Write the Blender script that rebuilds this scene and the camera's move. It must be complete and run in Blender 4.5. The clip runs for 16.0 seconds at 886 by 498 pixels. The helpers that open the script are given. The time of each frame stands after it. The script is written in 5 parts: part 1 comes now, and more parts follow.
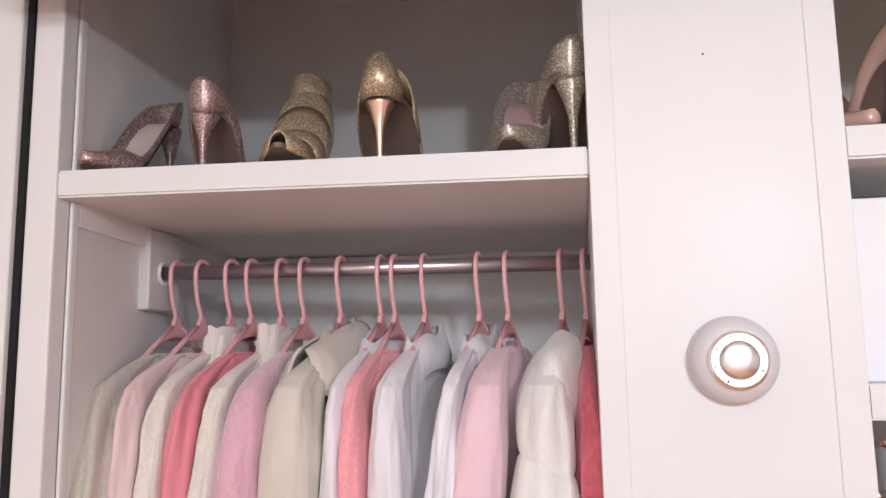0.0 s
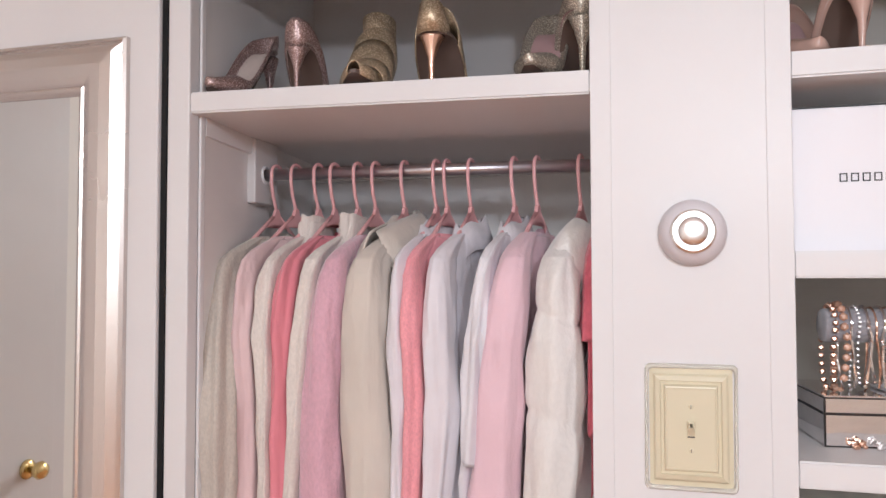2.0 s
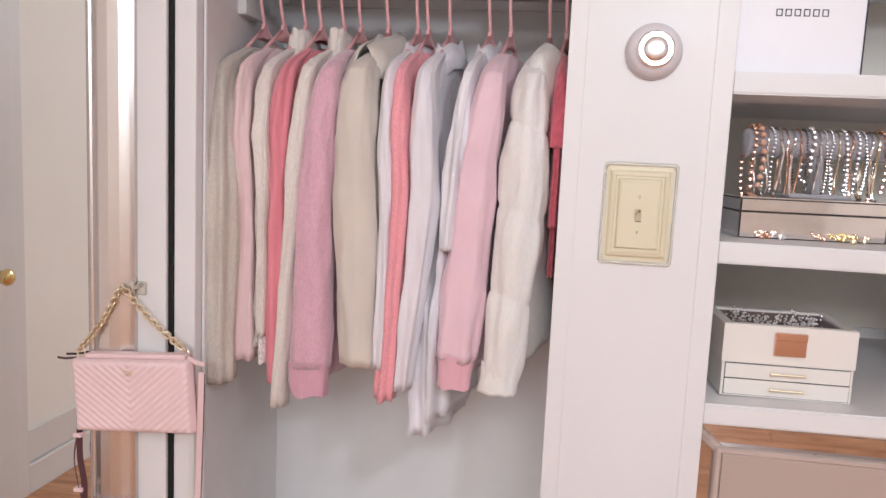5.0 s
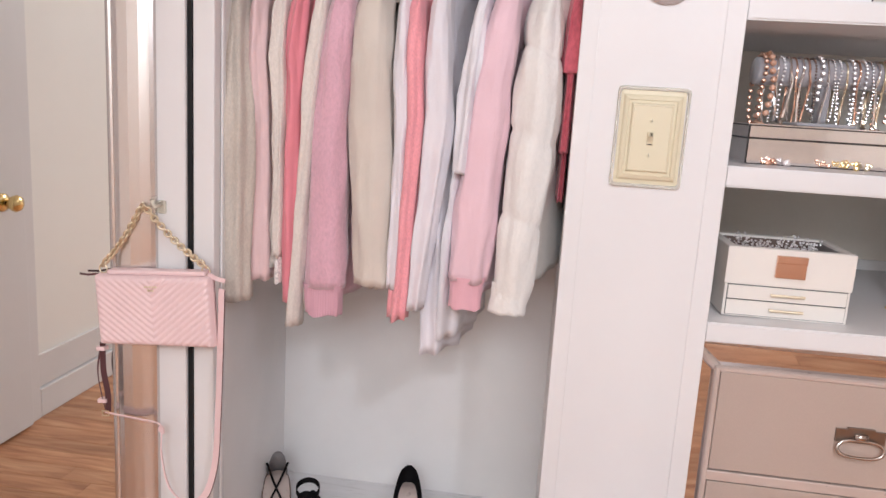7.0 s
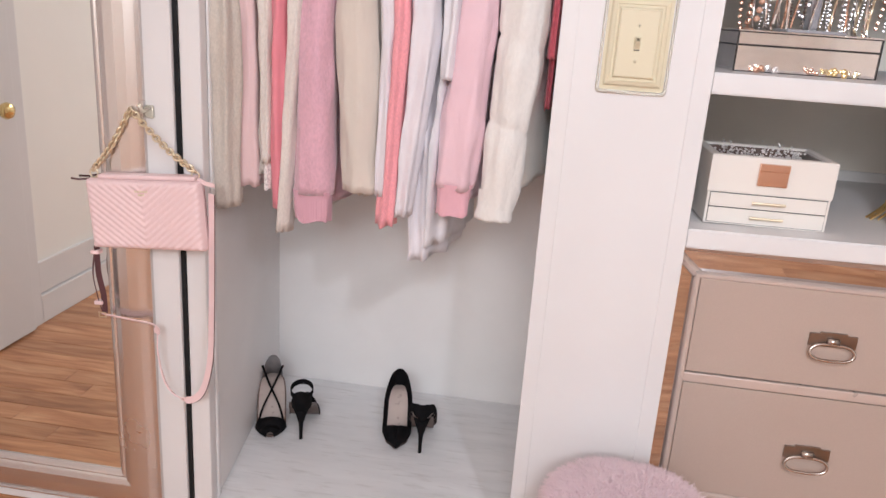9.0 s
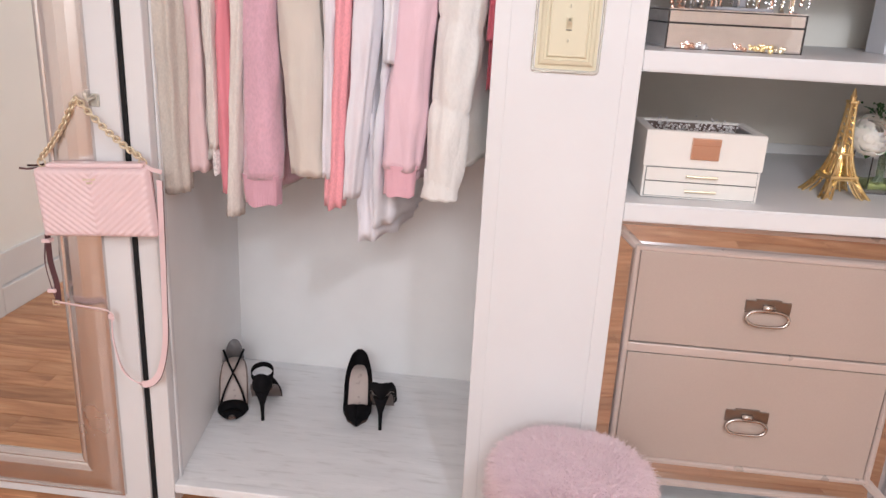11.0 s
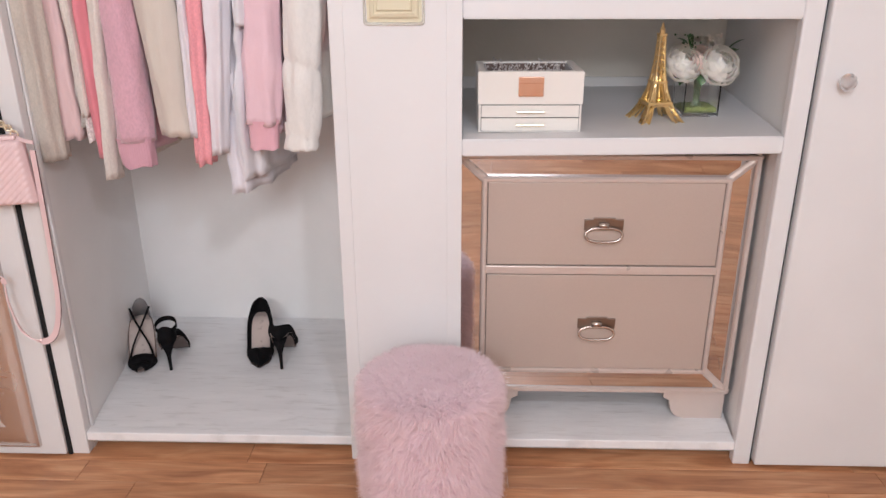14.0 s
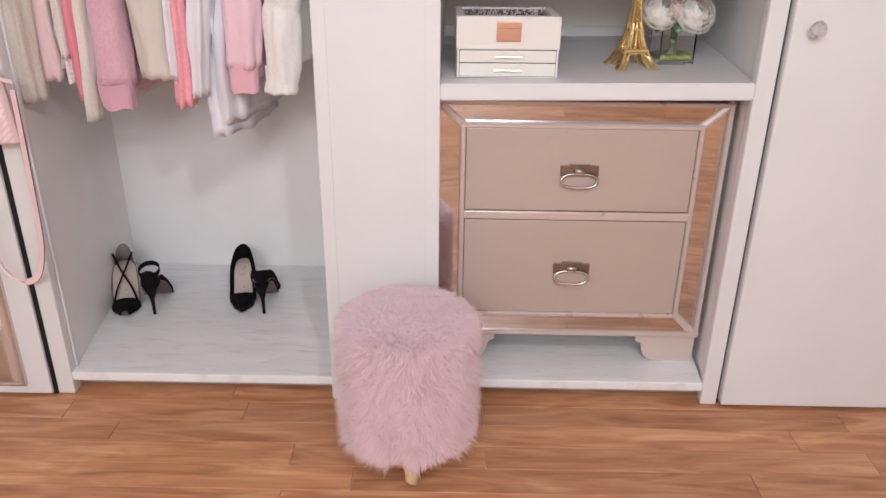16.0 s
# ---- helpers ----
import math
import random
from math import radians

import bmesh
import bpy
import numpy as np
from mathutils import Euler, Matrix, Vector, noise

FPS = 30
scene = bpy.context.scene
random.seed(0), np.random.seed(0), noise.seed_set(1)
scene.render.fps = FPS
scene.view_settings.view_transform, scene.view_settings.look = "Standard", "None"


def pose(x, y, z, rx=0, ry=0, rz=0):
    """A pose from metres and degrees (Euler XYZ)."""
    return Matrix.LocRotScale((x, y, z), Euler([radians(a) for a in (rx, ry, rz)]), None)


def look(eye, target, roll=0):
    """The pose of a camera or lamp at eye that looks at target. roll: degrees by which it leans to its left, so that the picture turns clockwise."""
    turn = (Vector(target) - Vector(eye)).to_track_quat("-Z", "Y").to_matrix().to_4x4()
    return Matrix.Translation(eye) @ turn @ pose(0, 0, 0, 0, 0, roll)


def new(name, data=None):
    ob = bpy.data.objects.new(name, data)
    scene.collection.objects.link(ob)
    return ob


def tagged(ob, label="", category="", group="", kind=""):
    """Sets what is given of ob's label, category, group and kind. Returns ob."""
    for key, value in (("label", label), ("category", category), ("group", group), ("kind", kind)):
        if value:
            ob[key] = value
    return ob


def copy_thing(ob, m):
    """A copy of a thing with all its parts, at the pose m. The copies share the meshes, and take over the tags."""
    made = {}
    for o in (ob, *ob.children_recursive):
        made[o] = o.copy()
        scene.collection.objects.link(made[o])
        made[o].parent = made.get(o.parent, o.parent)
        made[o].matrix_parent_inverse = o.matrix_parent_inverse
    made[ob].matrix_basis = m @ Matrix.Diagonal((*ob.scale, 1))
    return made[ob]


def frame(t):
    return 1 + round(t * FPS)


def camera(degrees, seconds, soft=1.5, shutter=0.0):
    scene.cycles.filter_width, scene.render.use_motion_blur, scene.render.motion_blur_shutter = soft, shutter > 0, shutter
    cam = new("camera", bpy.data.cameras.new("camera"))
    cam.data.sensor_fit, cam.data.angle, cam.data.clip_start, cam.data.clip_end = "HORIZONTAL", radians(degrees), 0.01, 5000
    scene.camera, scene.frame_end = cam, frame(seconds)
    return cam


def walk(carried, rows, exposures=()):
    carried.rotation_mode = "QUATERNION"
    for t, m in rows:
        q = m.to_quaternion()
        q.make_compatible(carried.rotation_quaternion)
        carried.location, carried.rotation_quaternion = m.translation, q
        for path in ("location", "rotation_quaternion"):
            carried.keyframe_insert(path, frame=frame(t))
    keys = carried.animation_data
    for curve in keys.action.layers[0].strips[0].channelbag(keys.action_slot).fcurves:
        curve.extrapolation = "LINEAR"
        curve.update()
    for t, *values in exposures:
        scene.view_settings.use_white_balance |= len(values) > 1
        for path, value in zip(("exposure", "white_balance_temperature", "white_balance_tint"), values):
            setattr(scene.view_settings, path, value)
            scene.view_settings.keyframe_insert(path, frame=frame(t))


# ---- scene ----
cam = camera(59.8, 16.0)
PATH = [
    (0, (0.045, -0.869, 1.424), (-0.298, 1.082, 1.7), -1.0),
    (0.5, (0.061, -0.918, 1.406), (-0.313, 1.035, 1.621), -0.7),
    (1, (0.105, -1.01, 1.382), (-0.266, 0.946, 1.573), -0.7),
    (1.5, (0.144, -1.1, 1.367), (-0.25, 0.856, 1.508), -0.3),
    (2, (0.158, -1.138, 1.35), (-0.384, 0.786, 1.429), -0.1),
    (2.5, (0.144, -1.168, 1.338), (-0.345, 0.771, 1.368), 0.9),
    (3, (0.119, -1.221, 1.334), (-0.33, 0.727, 1.281), 0.9),
    (3.5, (0.095, -1.267, 1.298), (-0.3, 0.693, 1.237), 1.6),
    (4, (0.075, -1.302, 1.264), (-0.257, 0.668, 1.165), 2.0),
    (4.5, (0.073, -1.333, 1.247), (-0.24, 0.633, 1.061), 2.5),
    (6.8, (0.052, -1.4, 1.192), (-0.234, 0.547, 0.834), 3.0),
    (7, (0.039, -1.407, 1.19), (-0.232, 0.537, 0.807), 3.5),
    (7.5, (0.045, -1.414, 1.175), (-0.216, 0.517, 0.726), 3.9),
    (8, (0.054, -1.422, 1.159), (-0.2, 0.502, 0.672), 3.9),
    (8.5, (0.063, -1.424, 1.175), (-0.191, 0.48, 0.619), 4.0),
    (11, (0.136, -1.46, 1.181), (-0.053, 0.43, 0.555), 3.0),
    (11.5, (0.174, -1.461, 1.196), (0.083, 0.44, 0.581), 3.1),
    (12, (0.206, -1.477, 1.193), (0.156, 0.423, 0.57), 2.3),
    (12.5, (0.246, -1.504, 1.203), (0.202, 0.38, 0.533), 1.4),
    (13, (0.283, -1.545, 1.204), (0.261, 0.331, 0.51), 1.2),
    (13.5, (0.323, -1.588, 1.202), (0.294, 0.28, 0.488), 0.7),
    (14, (0.344, -1.613, 1.204), (0.285, 0.248, 0.473), -0.2),
    (14.5, (0.356, -1.639, 1.195), (0.306, 0.235, 0.499), -0.2),
    (15, (0.364, -1.65, 1.195), (0.329, 0.221, 0.489), 0.2),
    (15.5, (0.378, -1.65, 1.204), (0.353, 0.19, 0.421), 0.5),
    (16, (0.365, -1.662, 1.181), (0.342, 0.161, 0.357), 0.6),
]
walk(cam, [(t, look(eye, target, roll)) for t, eye, target, roll in PATH],
     exposures=[(0, 0.12), (1.5, 0.0), (4, -0.06), (7, 0.08), (8.5, 0.12), (11, 0.16), (13, 0.04), (16, 0.06)])
scene.view_settings.exposure = 0.0

# ---- world and light ----
world = bpy.data.worlds.new("room_world")
scene.world = world
world.use_nodes = True
world.node_tree.nodes["Background"].inputs[0].default_value = (0.9, 0.88, 0.9, 1)
world.node_tree.nodes["Background"].inputs[1].default_value = 0.05


def lamp(name, kind, at, target, power, size, colour):
    data = bpy.data.lights.new(name, kind)
    data.energy, data.color = power, colour
    if kind == "AREA":
        data.shape, data.size = "DISK", size
    else:
        data.shadow_soft_size = size
    ob = new(name, data)
    ob.matrix_world = look(at, target)
    return ob


lamp("key_light", "AREA", (0.58, -1.47, 1.74), (0.15, 0.3, 0.9), 7.2, 0.07, (0.88, 0.955, 1.09))
# broad fill added to lift the shaded bays; no known fixture stands here
lamp("room_fill_light", "AREA", (0.1, -3.55, 2.36), (0.1, -2.3, 0.2), 112, 1.5, (0.88, 0.945, 1.015))


# ---- materials ----
def material(name, base, rough=0.5, metal=0.0, vary=0.06, scale=6.0, bump=0.0, bump_scale=60.0, stretch=(1, 1, 1), spec=0.5, fine=0.0,
             sheen=0.0, coat=0.0, trans=0.0, ior=1.45, second=None, second_mix=(0.45, 0.7), sub=0.0, emit=0.0, rough_vary=0.1):
    m = bpy.data.materials.new(name)
    m.use_nodes = True
    nt = m.node_tree
    n, l = nt.nodes, nt.links
    b = n["Principled BSDF"]
    tc, mp = n.new("ShaderNodeTexCoord"), n.new("ShaderNodeMapping")
    mp.inputs["Scale"].default_value = stretch
    l.new(tc.outputs["Object"], mp.inputs[0])
    t1 = n.new("ShaderNodeTexNoise")
    t1.inputs["Scale"].default_value, t1.inputs["Detail"].default_value = scale, 5
    l.new(mp.outputs[0], t1.inputs["Vector"])
    ramp = n.new("ShaderNodeMapRange")
    ramp.inputs[1].default_value, ramp.inputs[2].default_value = 0.3, 0.7
    ramp.inputs[3].default_value, ramp.inputs[4].default_value = 1 - vary, 1 + vary
    l.new(t1.outputs[0], ramp.inputs[0])
    mul = n.new("ShaderNodeVectorMath")
    mul.operation = "SCALE"
    mul.inputs[0].default_value = base
    l.new(ramp.outputs[0], mul.inputs["Scale"])
    out = mul.outputs[0]
    if second:
        t3 = n.new("ShaderNodeTexNoise")
        t3.inputs["Scale"].default_value, t3.inputs["Detail"].default_value = scale * 2.3, 8
        l.new(mp.outputs[0], t3.inputs["Vector"])
        mr = n.new("ShaderNodeMapRange")
        mr.inputs[1].default_value, mr.inputs[2].default_value = second_mix
        l.new(t3.outputs[0], mr.inputs[0])
        mx = n.new("ShaderNodeMix")
        mx.data_type = "RGBA"
        l.new(mr.outputs[0], mx.inputs[0])
        l.new(out, mx.inputs[6])
        mx.inputs[7].default_value = (*second, 1)
        out = mx.outputs[2]
    if fine:
        t4 = n.new("ShaderNodeTexNoise")
        t4.inputs["Scale"].default_value = bump_scale
        l.new(mp.outputs[0], t4.inputs["Vector"])
        r4 = n.new("ShaderNodeMapRange")
        r4.inputs[1].default_value, r4.inputs[2].default_value = 0.3, 0.7
        r4.inputs[3].default_value, r4.inputs[4].default_value = 1 - fine, 1 + fine
        l.new(t4.outputs[0], r4.inputs[0])
        m2 = n.new("ShaderNodeVectorMath")
        m2.operation = "SCALE"
        l.new(out, m2.inputs[0])
        l.new(r4.outputs[0], m2.inputs["Scale"])
        out = m2.outputs[0]
    l.new(out, b.inputs["Base Color"])
    rr = n.new("ShaderNodeMapRange")
    rr.inputs[3].default_value, rr.inputs[4].default_value = max(0.02, rough - rough_vary), min(1, rough + rough_vary)
    l.new(t1.outputs[0], rr.inputs[0])
    l.new(rr.outputs[0], b.inputs["Roughness"])
    for key, v in (("Metallic", metal), ("Specular IOR Level", spec), ("Sheen Weight", sheen), ("Coat Weight", coat), ("Transmission Weight", trans), ("IOR", ior), ("Subsurface Weight", sub)):
        b.inputs[key].default_value = v
    if bump:
        t2 = n.new("ShaderNodeTexNoise")
        t2.inputs["Scale"].default_value, t2.inputs["Detail"].default_value = bump_scale, 4
        l.new(mp.outputs[0], t2.inputs["Vector"])
        bn = n.new("ShaderNodeBump")
        bn.inputs["Strength"].default_value, bn.inputs["Distance"].default_value = bump, 0.002
        l.new(t2.outputs[0], bn.inputs["Height"])
        l.new(bn.outputs[0], b.inputs["Normal"])
    return m


PAINT = material("white_gloss_paint", (0.755, 0.732, 0.732), 0.38, vary=0.03, scale=3, bump=0.30, bump_scale=24, rough_vary=0.14, spec=0.28)
# the warm shade at the back of the bay is put into this colour
BACKING = material("white_paint_warm_shade", (0.92, 0.86, 0.775), 0.5, vary=0.05, scale=3, bump=0.18, bump_scale=30)
INNER = material("white_inner_paint", (0.89, 0.862, 0.85), 0.45, vary=0.04, scale=4, bump=0.18, bump_scale=30)
WORN = material("worn_white_paint", (0.86, 0.84, 0.845), 0.42, vary=0.05, scale=5, bump=0.3, bump_scale=25, stretch=(1.2, 7, 1), second=(0.68, 0.655, 0.645), second_mix=(0.56, 0.80))
WALL = material("wall_paint", (0.92, 0.89, 0.85), 0.6, vary=0.03, scale=2, bump=0.15, bump_scale=60)
# near-black fill: the shade inside narrow gaps is put into the colour
BLACK = material("black_gap_shade", (0.008, 0.008, 0.009), 0.8)


# ---- mesh helpers ----
def link(name, bm, mat, parent=None, label="", smooth=False):
    me = bpy.data.meshes.new(name)
    bmesh.ops.recalc_face_normals(bm, faces=bm.faces)
    bm.to_mesh(me)
    bm.free()
    if smooth:
        for p in me.polygons:
            p.use_smooth = True
    for mm in (mat if isinstance(mat, (list, tuple)) else [mat]):
        me.materials.append(mm)
    ob = new(name, me)
    if parent:
        ob.parent = parent
    if label:
        ob["label"] = label
    return ob


def part(name, bm, mat, parent, label="", smooth=False):
    return link(name, bm, mat, parent, label, smooth)


def thing(name, label, category, at=(0, 0, 0), turn=0, group=""):
    ob = new(name)
    ob.empty_display_size = 0.05
    ob.matrix_world = pose(*at, 0, 0, turn)
    return tagged(ob, label, category, group)


def boxes(*bs, bevel=0.0, seg=2, bm=None):
    """A bmesh of boxes, each (x0, x1, y0, y1, z0, z1)."""
    bm = bm or bmesh.new()
    for x0, x1, y0, y1, z0, z1 in bs:
        r = bmesh.ops.create_cube(bm, size=1, matrix=Matrix.Translation(((x0 + x1) / 2, (y0 + y1) / 2, (z0 + z1) / 2)) @ Matrix.Diagonal((x1 - x0, y1 - y0, z1 - z0, 1)))
        if bevel:
            es = {e for v in r["verts"] for e in v.link_edges}
            bmesh.ops.bevel(bm, geom=list(es), offset=bevel, segments=seg, affect="EDGES", profile=0.5)
    return bm


def prism(pts, z0, z1, bevel=0.0):
    """A bmesh of an upright prism over the outline pts."""
    bm = bmesh.new()
    f = bm.faces.new([bm.verts.new((x, y, z0)) for x, y in pts])
    r = bmesh.ops.extrude_face_region(bm, geom=[f])
    bmesh.ops.translate(bm, verts=[v for v in r["geom"] if isinstance(v, bmesh.types.BMVert)], vec=(0, 0, z1 - z0))
    if bevel:
        bmesh.ops.bevel(bm, geom=bm.edges[:], offset=bevel, segments=2, affect="EDGES")
    return bm


def structure(name, bm, mat, label, category):
    return tagged(link(name, bm, mat), label, category, kind="structure")


# ---- the built-in: face at y = 0, floor at z = 0 ----
XL, XP0, XP1, XR, BACK, TOP = -0.612, 0.063, 0.333, 1.012, 0.660, 1.872
XLB, XRB = -0.694, 1.075

structure("back_panel", boxes((-0.80, 0.19, BACK, BACK + 0.02, 0.0, 2.44)), INNER, "white painted back panel of the built-in closet", "wall panel")
structure("back_panel_bay", boxes((0.19, 1.16, BACK, BACK + 0.02, 0.0, 2.44)), BACKING, "back panel of the shelf bay with warm shade in its colour", "wall panel")
structure("closet_side_west", prism([(XL, 0.03), (XLB, BACK), (XLB - 0.03, BACK), (XL - 0.03, 0.03)], 0.0, 2.44), INNER, "white painted left inner side of the closet", "wall panel")
structure("closet_side_east", prism([(XR + 0.008, 0.03), (XRB, BACK), (XRB + 0.03, BACK), (XR + 0.038, 0.03)], 0.0, 2.44), INNER, "white painted right inner side of the shelf bay", "wall panel")
structure("stile_west", boxes((-0.655, XL, 0.0, 0.03, 0.0, 2.44), bevel=0.003), PAINT, "glossy white painted face stile of the closet", "face frame")
structure("stile_trim", boxes((XL - 0.012, XL + 0.004, 0.030, 0.046, 0.06, 2.4), bevel=0.003), PAINT, "thin white trim strip inside the stile", "trim")
structure("stile_east", boxes((XR, 1.054, 0.0, 0.03, 0.0, 2.44), bevel=0.004), PAINT, "glossy white painted face stile beside the shelf bay", "face frame")
structure("pillar", boxes((XP0, XP1, 0.004, BACK, 0.0, 2.44)), INNER, "white painted partition between the two bays", "partition")
structure("pillar_board", boxes((XP0 + 0.0285, XP1 - 0.0315, -0.0012, 0.004, 0.0, 2.44), bevel=0.0006), PAINT, "broad glossy white board on the partition", "face frame")
structure("pillar_strip_west", boxes((XP0 - 0.001, XP0 + 0.029, -0.003, 0.0035, 0.0, 2.44), bevel=0.0012), PAINT, "glossy white edge strip of the partition", "face frame")
structure("pillar_strip_east", boxes((XP1 - 0.032, XP1 + 0.001, -0.003, 0.0035, 0.0, 2.44), bevel=0.0012), PAINT, "glossy white edge strip of the partition", "face frame")
# unseen board, added to cast the shadow edge across the upper bays
unseen_shade_board = boxes((-0.655, 1.054, -0.085, -0.070, TOP, 2.44))
for v in unseen_shade_board.verts:
    if v.co.z < 2:
        v.co.z -= (v.co.x + 0.2) * 0.018
structure("unseen_shade_board", unseen_shade_board, PAINT, "unseen board added to shade the top of the bays", "face frame")
structure("closet_ceiling", boxes((-0.80, 1.16, 0.0, BACK, 2.36, 2.44)), INNER, "white inner ceiling of the closet", "ceiling")



def sloped(bm, x0, rise):
    """Tilts a board along x about x0."""
    for v in bm.verts:
        v.co.z += (v.co.x - x0) * rise
    return bm


SLOPE_W, SLOPE_D = -0.0175, 0.0137
structure("shelf_west", sloped(prism([(XL - 0.002, 0.003), (XP0, 0.003), (XP0, BACK), (XLB, BACK)], 1.635, 1.671, bevel=0.003), XL, SLOPE_W), PAINT, "white painted closet shelf holding heels", "shelf")
structure("cleat_west", prism([(XL - 0.004, 0.047), (XL + 0.004, 0.047), (XLB + 0.016, BACK), (XLB, BACK)], 1.604, 1.6365), INNER, "white cleat under the closet shelf", "cleat")
structure("cleat_back", boxes((XLB, XP0, BACK - 0.018, BACK, 1.596, 1.627)), INNER, "white cleat under the closet shelf", "cleat")
structure("floor_west", prism([(XL - 0.002, 0.012), (XP0, 0.012), (XP0, BACK), (XLB, BACK)], 0.041, 0.062, bevel=0.003), WORN, "worn white painted closet floor", "closet floor")
structure("sill_west", boxes((XL, XP0, 0.002, 0.030, 0.039, 0.0635), bevel=0.003), WORN, "worn white sill at the closet floor", "sill")
structure("floor_east", prism([(XP1, 0.012), (XR, 0.012), (XRB, BACK), (XP1, BACK)], 0.041, 0.062, bevel=0.003), WORN, "worn white painted floor of the shelf bay", "closet floor")
structure("sill_east", boxes((XP1, XR, 0.002, 0.030, 0.039, 0.0635), bevel=0.003), WORN, "worn white sill of the shelf bay", "sill")
for z, rise in ((1.645, 0), (1.3695, 0), (1.086, 0), (0.802, SLOPE_D)):
    structure("shelf_east", sloped(prism([(XP1, 0.0015), (XR, 0.0015), (XR + 0.008, 0.03), (XRB, BACK), (XP1, BACK)], z - 0.0185, z + 0.0185, bevel=0.003), XP1, rise), PAINT, "white painted shelf of the built-in", "shelf")
structure("shelf_strip", boxes((XP1, XRB, BACK - 0.012, BACK, 0.818, 0.852)), INNER, "thin white strip at the back of the shelf", "trim")

# ---- doors beside the closet ----
# the gaps are filled with black strips in place of their shade
structure("gap", boxes((-0.6648, -0.6552, -0.003, 0.0295, 0.0, 2.44)), BLACK, "black strip for the shade in the gap between door and closet", "gap")
structure("door_1", boxes((-1.46, -0.665, -0.012, 0.0295, 0.006, 2.40), bevel=0.003, seg=3), PAINT, "white painted door with a hung mirror", "door")
structure("door_2", boxes((1.060, 1.86, -0.016, 0.020, 0.010, 2.30), bevel=0.004), PAINT, "plain white painted closet door", "door")
structure("door_gap_shade", boxes((1.052, 1.062, 0.012, 0.03, 0.0, 2.44)), BLACK, "black strip for the shade in the gap beside the white door", "gap")

# ---- room shell ----
WX = -1.70
structure("floor", boxes((WX, 3.0, -4.2, 0.75, -0.06, -0.004)), WALL, "dark underfloor below the planks", "floor")
structure("ceiling", boxes((WX, 3.0, -4.2, 0.75, 2.44, 2.5)), WALL, "white ceiling", "ceiling")
structure("wall_north", boxes((WX, -1.46, 0.0, 0.1, 0, 2.44), (1.86, 3.0, 0.0, 0.1, 0, 2.44), (-1.46, -0.655, 0.03, 0.1, 0.0, 2.44), (1.054, 1.86, 0.03, 0.1, 0, 2.44)), WALL, "off-white wall beside the closet", "wall")
structure("wall_east", boxes((3.0, 3.1, -4.2, 0.1, 0, 2.44)), WALL, "off-white wall", "wall")
structure("wall_west", boxes((WX - 0.1, WX, -4.2, 0.1, 0, 2.44)), WALL, "off-white wall beside the room door", "wall")
structure("wall_south", boxes((WX, 3.0, -4.3, -4.2, 0, 2.44)), WALL, "off-white wall behind the viewer", "wall")

# ---- more materials ----
CHROME = material("chrome", (0.80, 0.78, 0.78), 0.25, 1.0, vary=0.02, rough_vary=0.06)
STEEL = material("brushed_steel_tube", (0.60, 0.57, 0.60), 0.34, 1.0, vary=0.12, scale=14, stretch=(0.3, 2, 2))
GOLD = material("polished_gold", (0.91, 0.70, 0.36), 0.30, 1.0, vary=0.05, scale=30)
PALE_GOLD = material("pale_gold_metal", (0.78, 0.68, 0.51), 0.32, 1.0, vary=0.05, scale=30)
ROSE_GOLD = material("rose_gold_metal", (0.80, 0.52, 0.40), 0.22, 1.0, vary=0.04, scale=20)
SILVER = material("silver_metal", (0.80, 0.78, 0.78), 0.18, 1.0, vary=0.05, scale=30)
BRASS = material("brass_knob", (0.80, 0.62, 0.30), 0.2, 1.0, vary=0.04)
MIRROR = material("mirror_glass", (0.77, 0.785, 0.77), 0.02, 1.0, vary=0.005, rough_vary=0.0)
FRAME = material("champagne_silver_frame", (0.66, 0.61, 0.585), 0.27, 0.9, vary=0.02, scale=4, rough_vary=0.02)
GLASS = material("clear_glass", (0.97, 0.98, 0.98), 0.02, trans=1.0, ior=1.45, vary=0.0, rough_vary=0.0)
CRYSTAL = material("crystal", (0.95, 0.96, 0.98), 0.02, trans=0.85, ior=1.6, vary=0.0, rough_vary=0.0)
DIAMANTE = material("clear_rhinestone", (0.74, 0.70, 0.70), 0.34, 0.75, vary=0.35, scale=300)
PINK_PLASTIC = material("pink_hanger_plastic", (0.80, 0.43, 0.44), 0.38, vary=0.03, spec=0.5)
CREAM = material("cream_plastic", (0.70, 0.63, 0.46), 0.32, vary=0.02)
GUARD = material("clear_plastic_guard", (0.95, 0.92, 0.83), 0.15, trans=0.6, ior=1.2, vary=0.02)
THERMO = material("grey_white_plastic", (0.68, 0.63, 0.65), 0.4, vary=0.02)
# for print and edging, and for shade painted into small gaps and slots
DARK = material("dark_ink_and_gap_shade", (0.02, 0.02, 0.022), 0.5)
CARD = material("white_card", (0.82, 0.80, 0.83), 0.45, vary=0.015, scale=5)
CHAMPAGNE = material("champagne_lacquer", (0.54, 0.435, 0.38), 0.36, 0.12, vary=0.02, scale=4, fine=0.02, bump_scale=400)
TRIM = material("champagne_trim", (0.66, 0.55, 0.50), 0.30, 0.25, vary=0.03, scale=10)
NICKEL = material("brushed_nickel", (0.56, 0.50, 0.46), 0.24, 1.0, vary=0.06, scale=20)
BOX_WHITE = material("white_leatherette", (0.80, 0.75, 0.70), 0.42, vary=0.02, bump=0.1, bump_scale=300)
VELVET = material("grey_velvet", (0.36, 0.34, 0.36), 0.9, sheen=0.6, vary=0.08, scale=40)
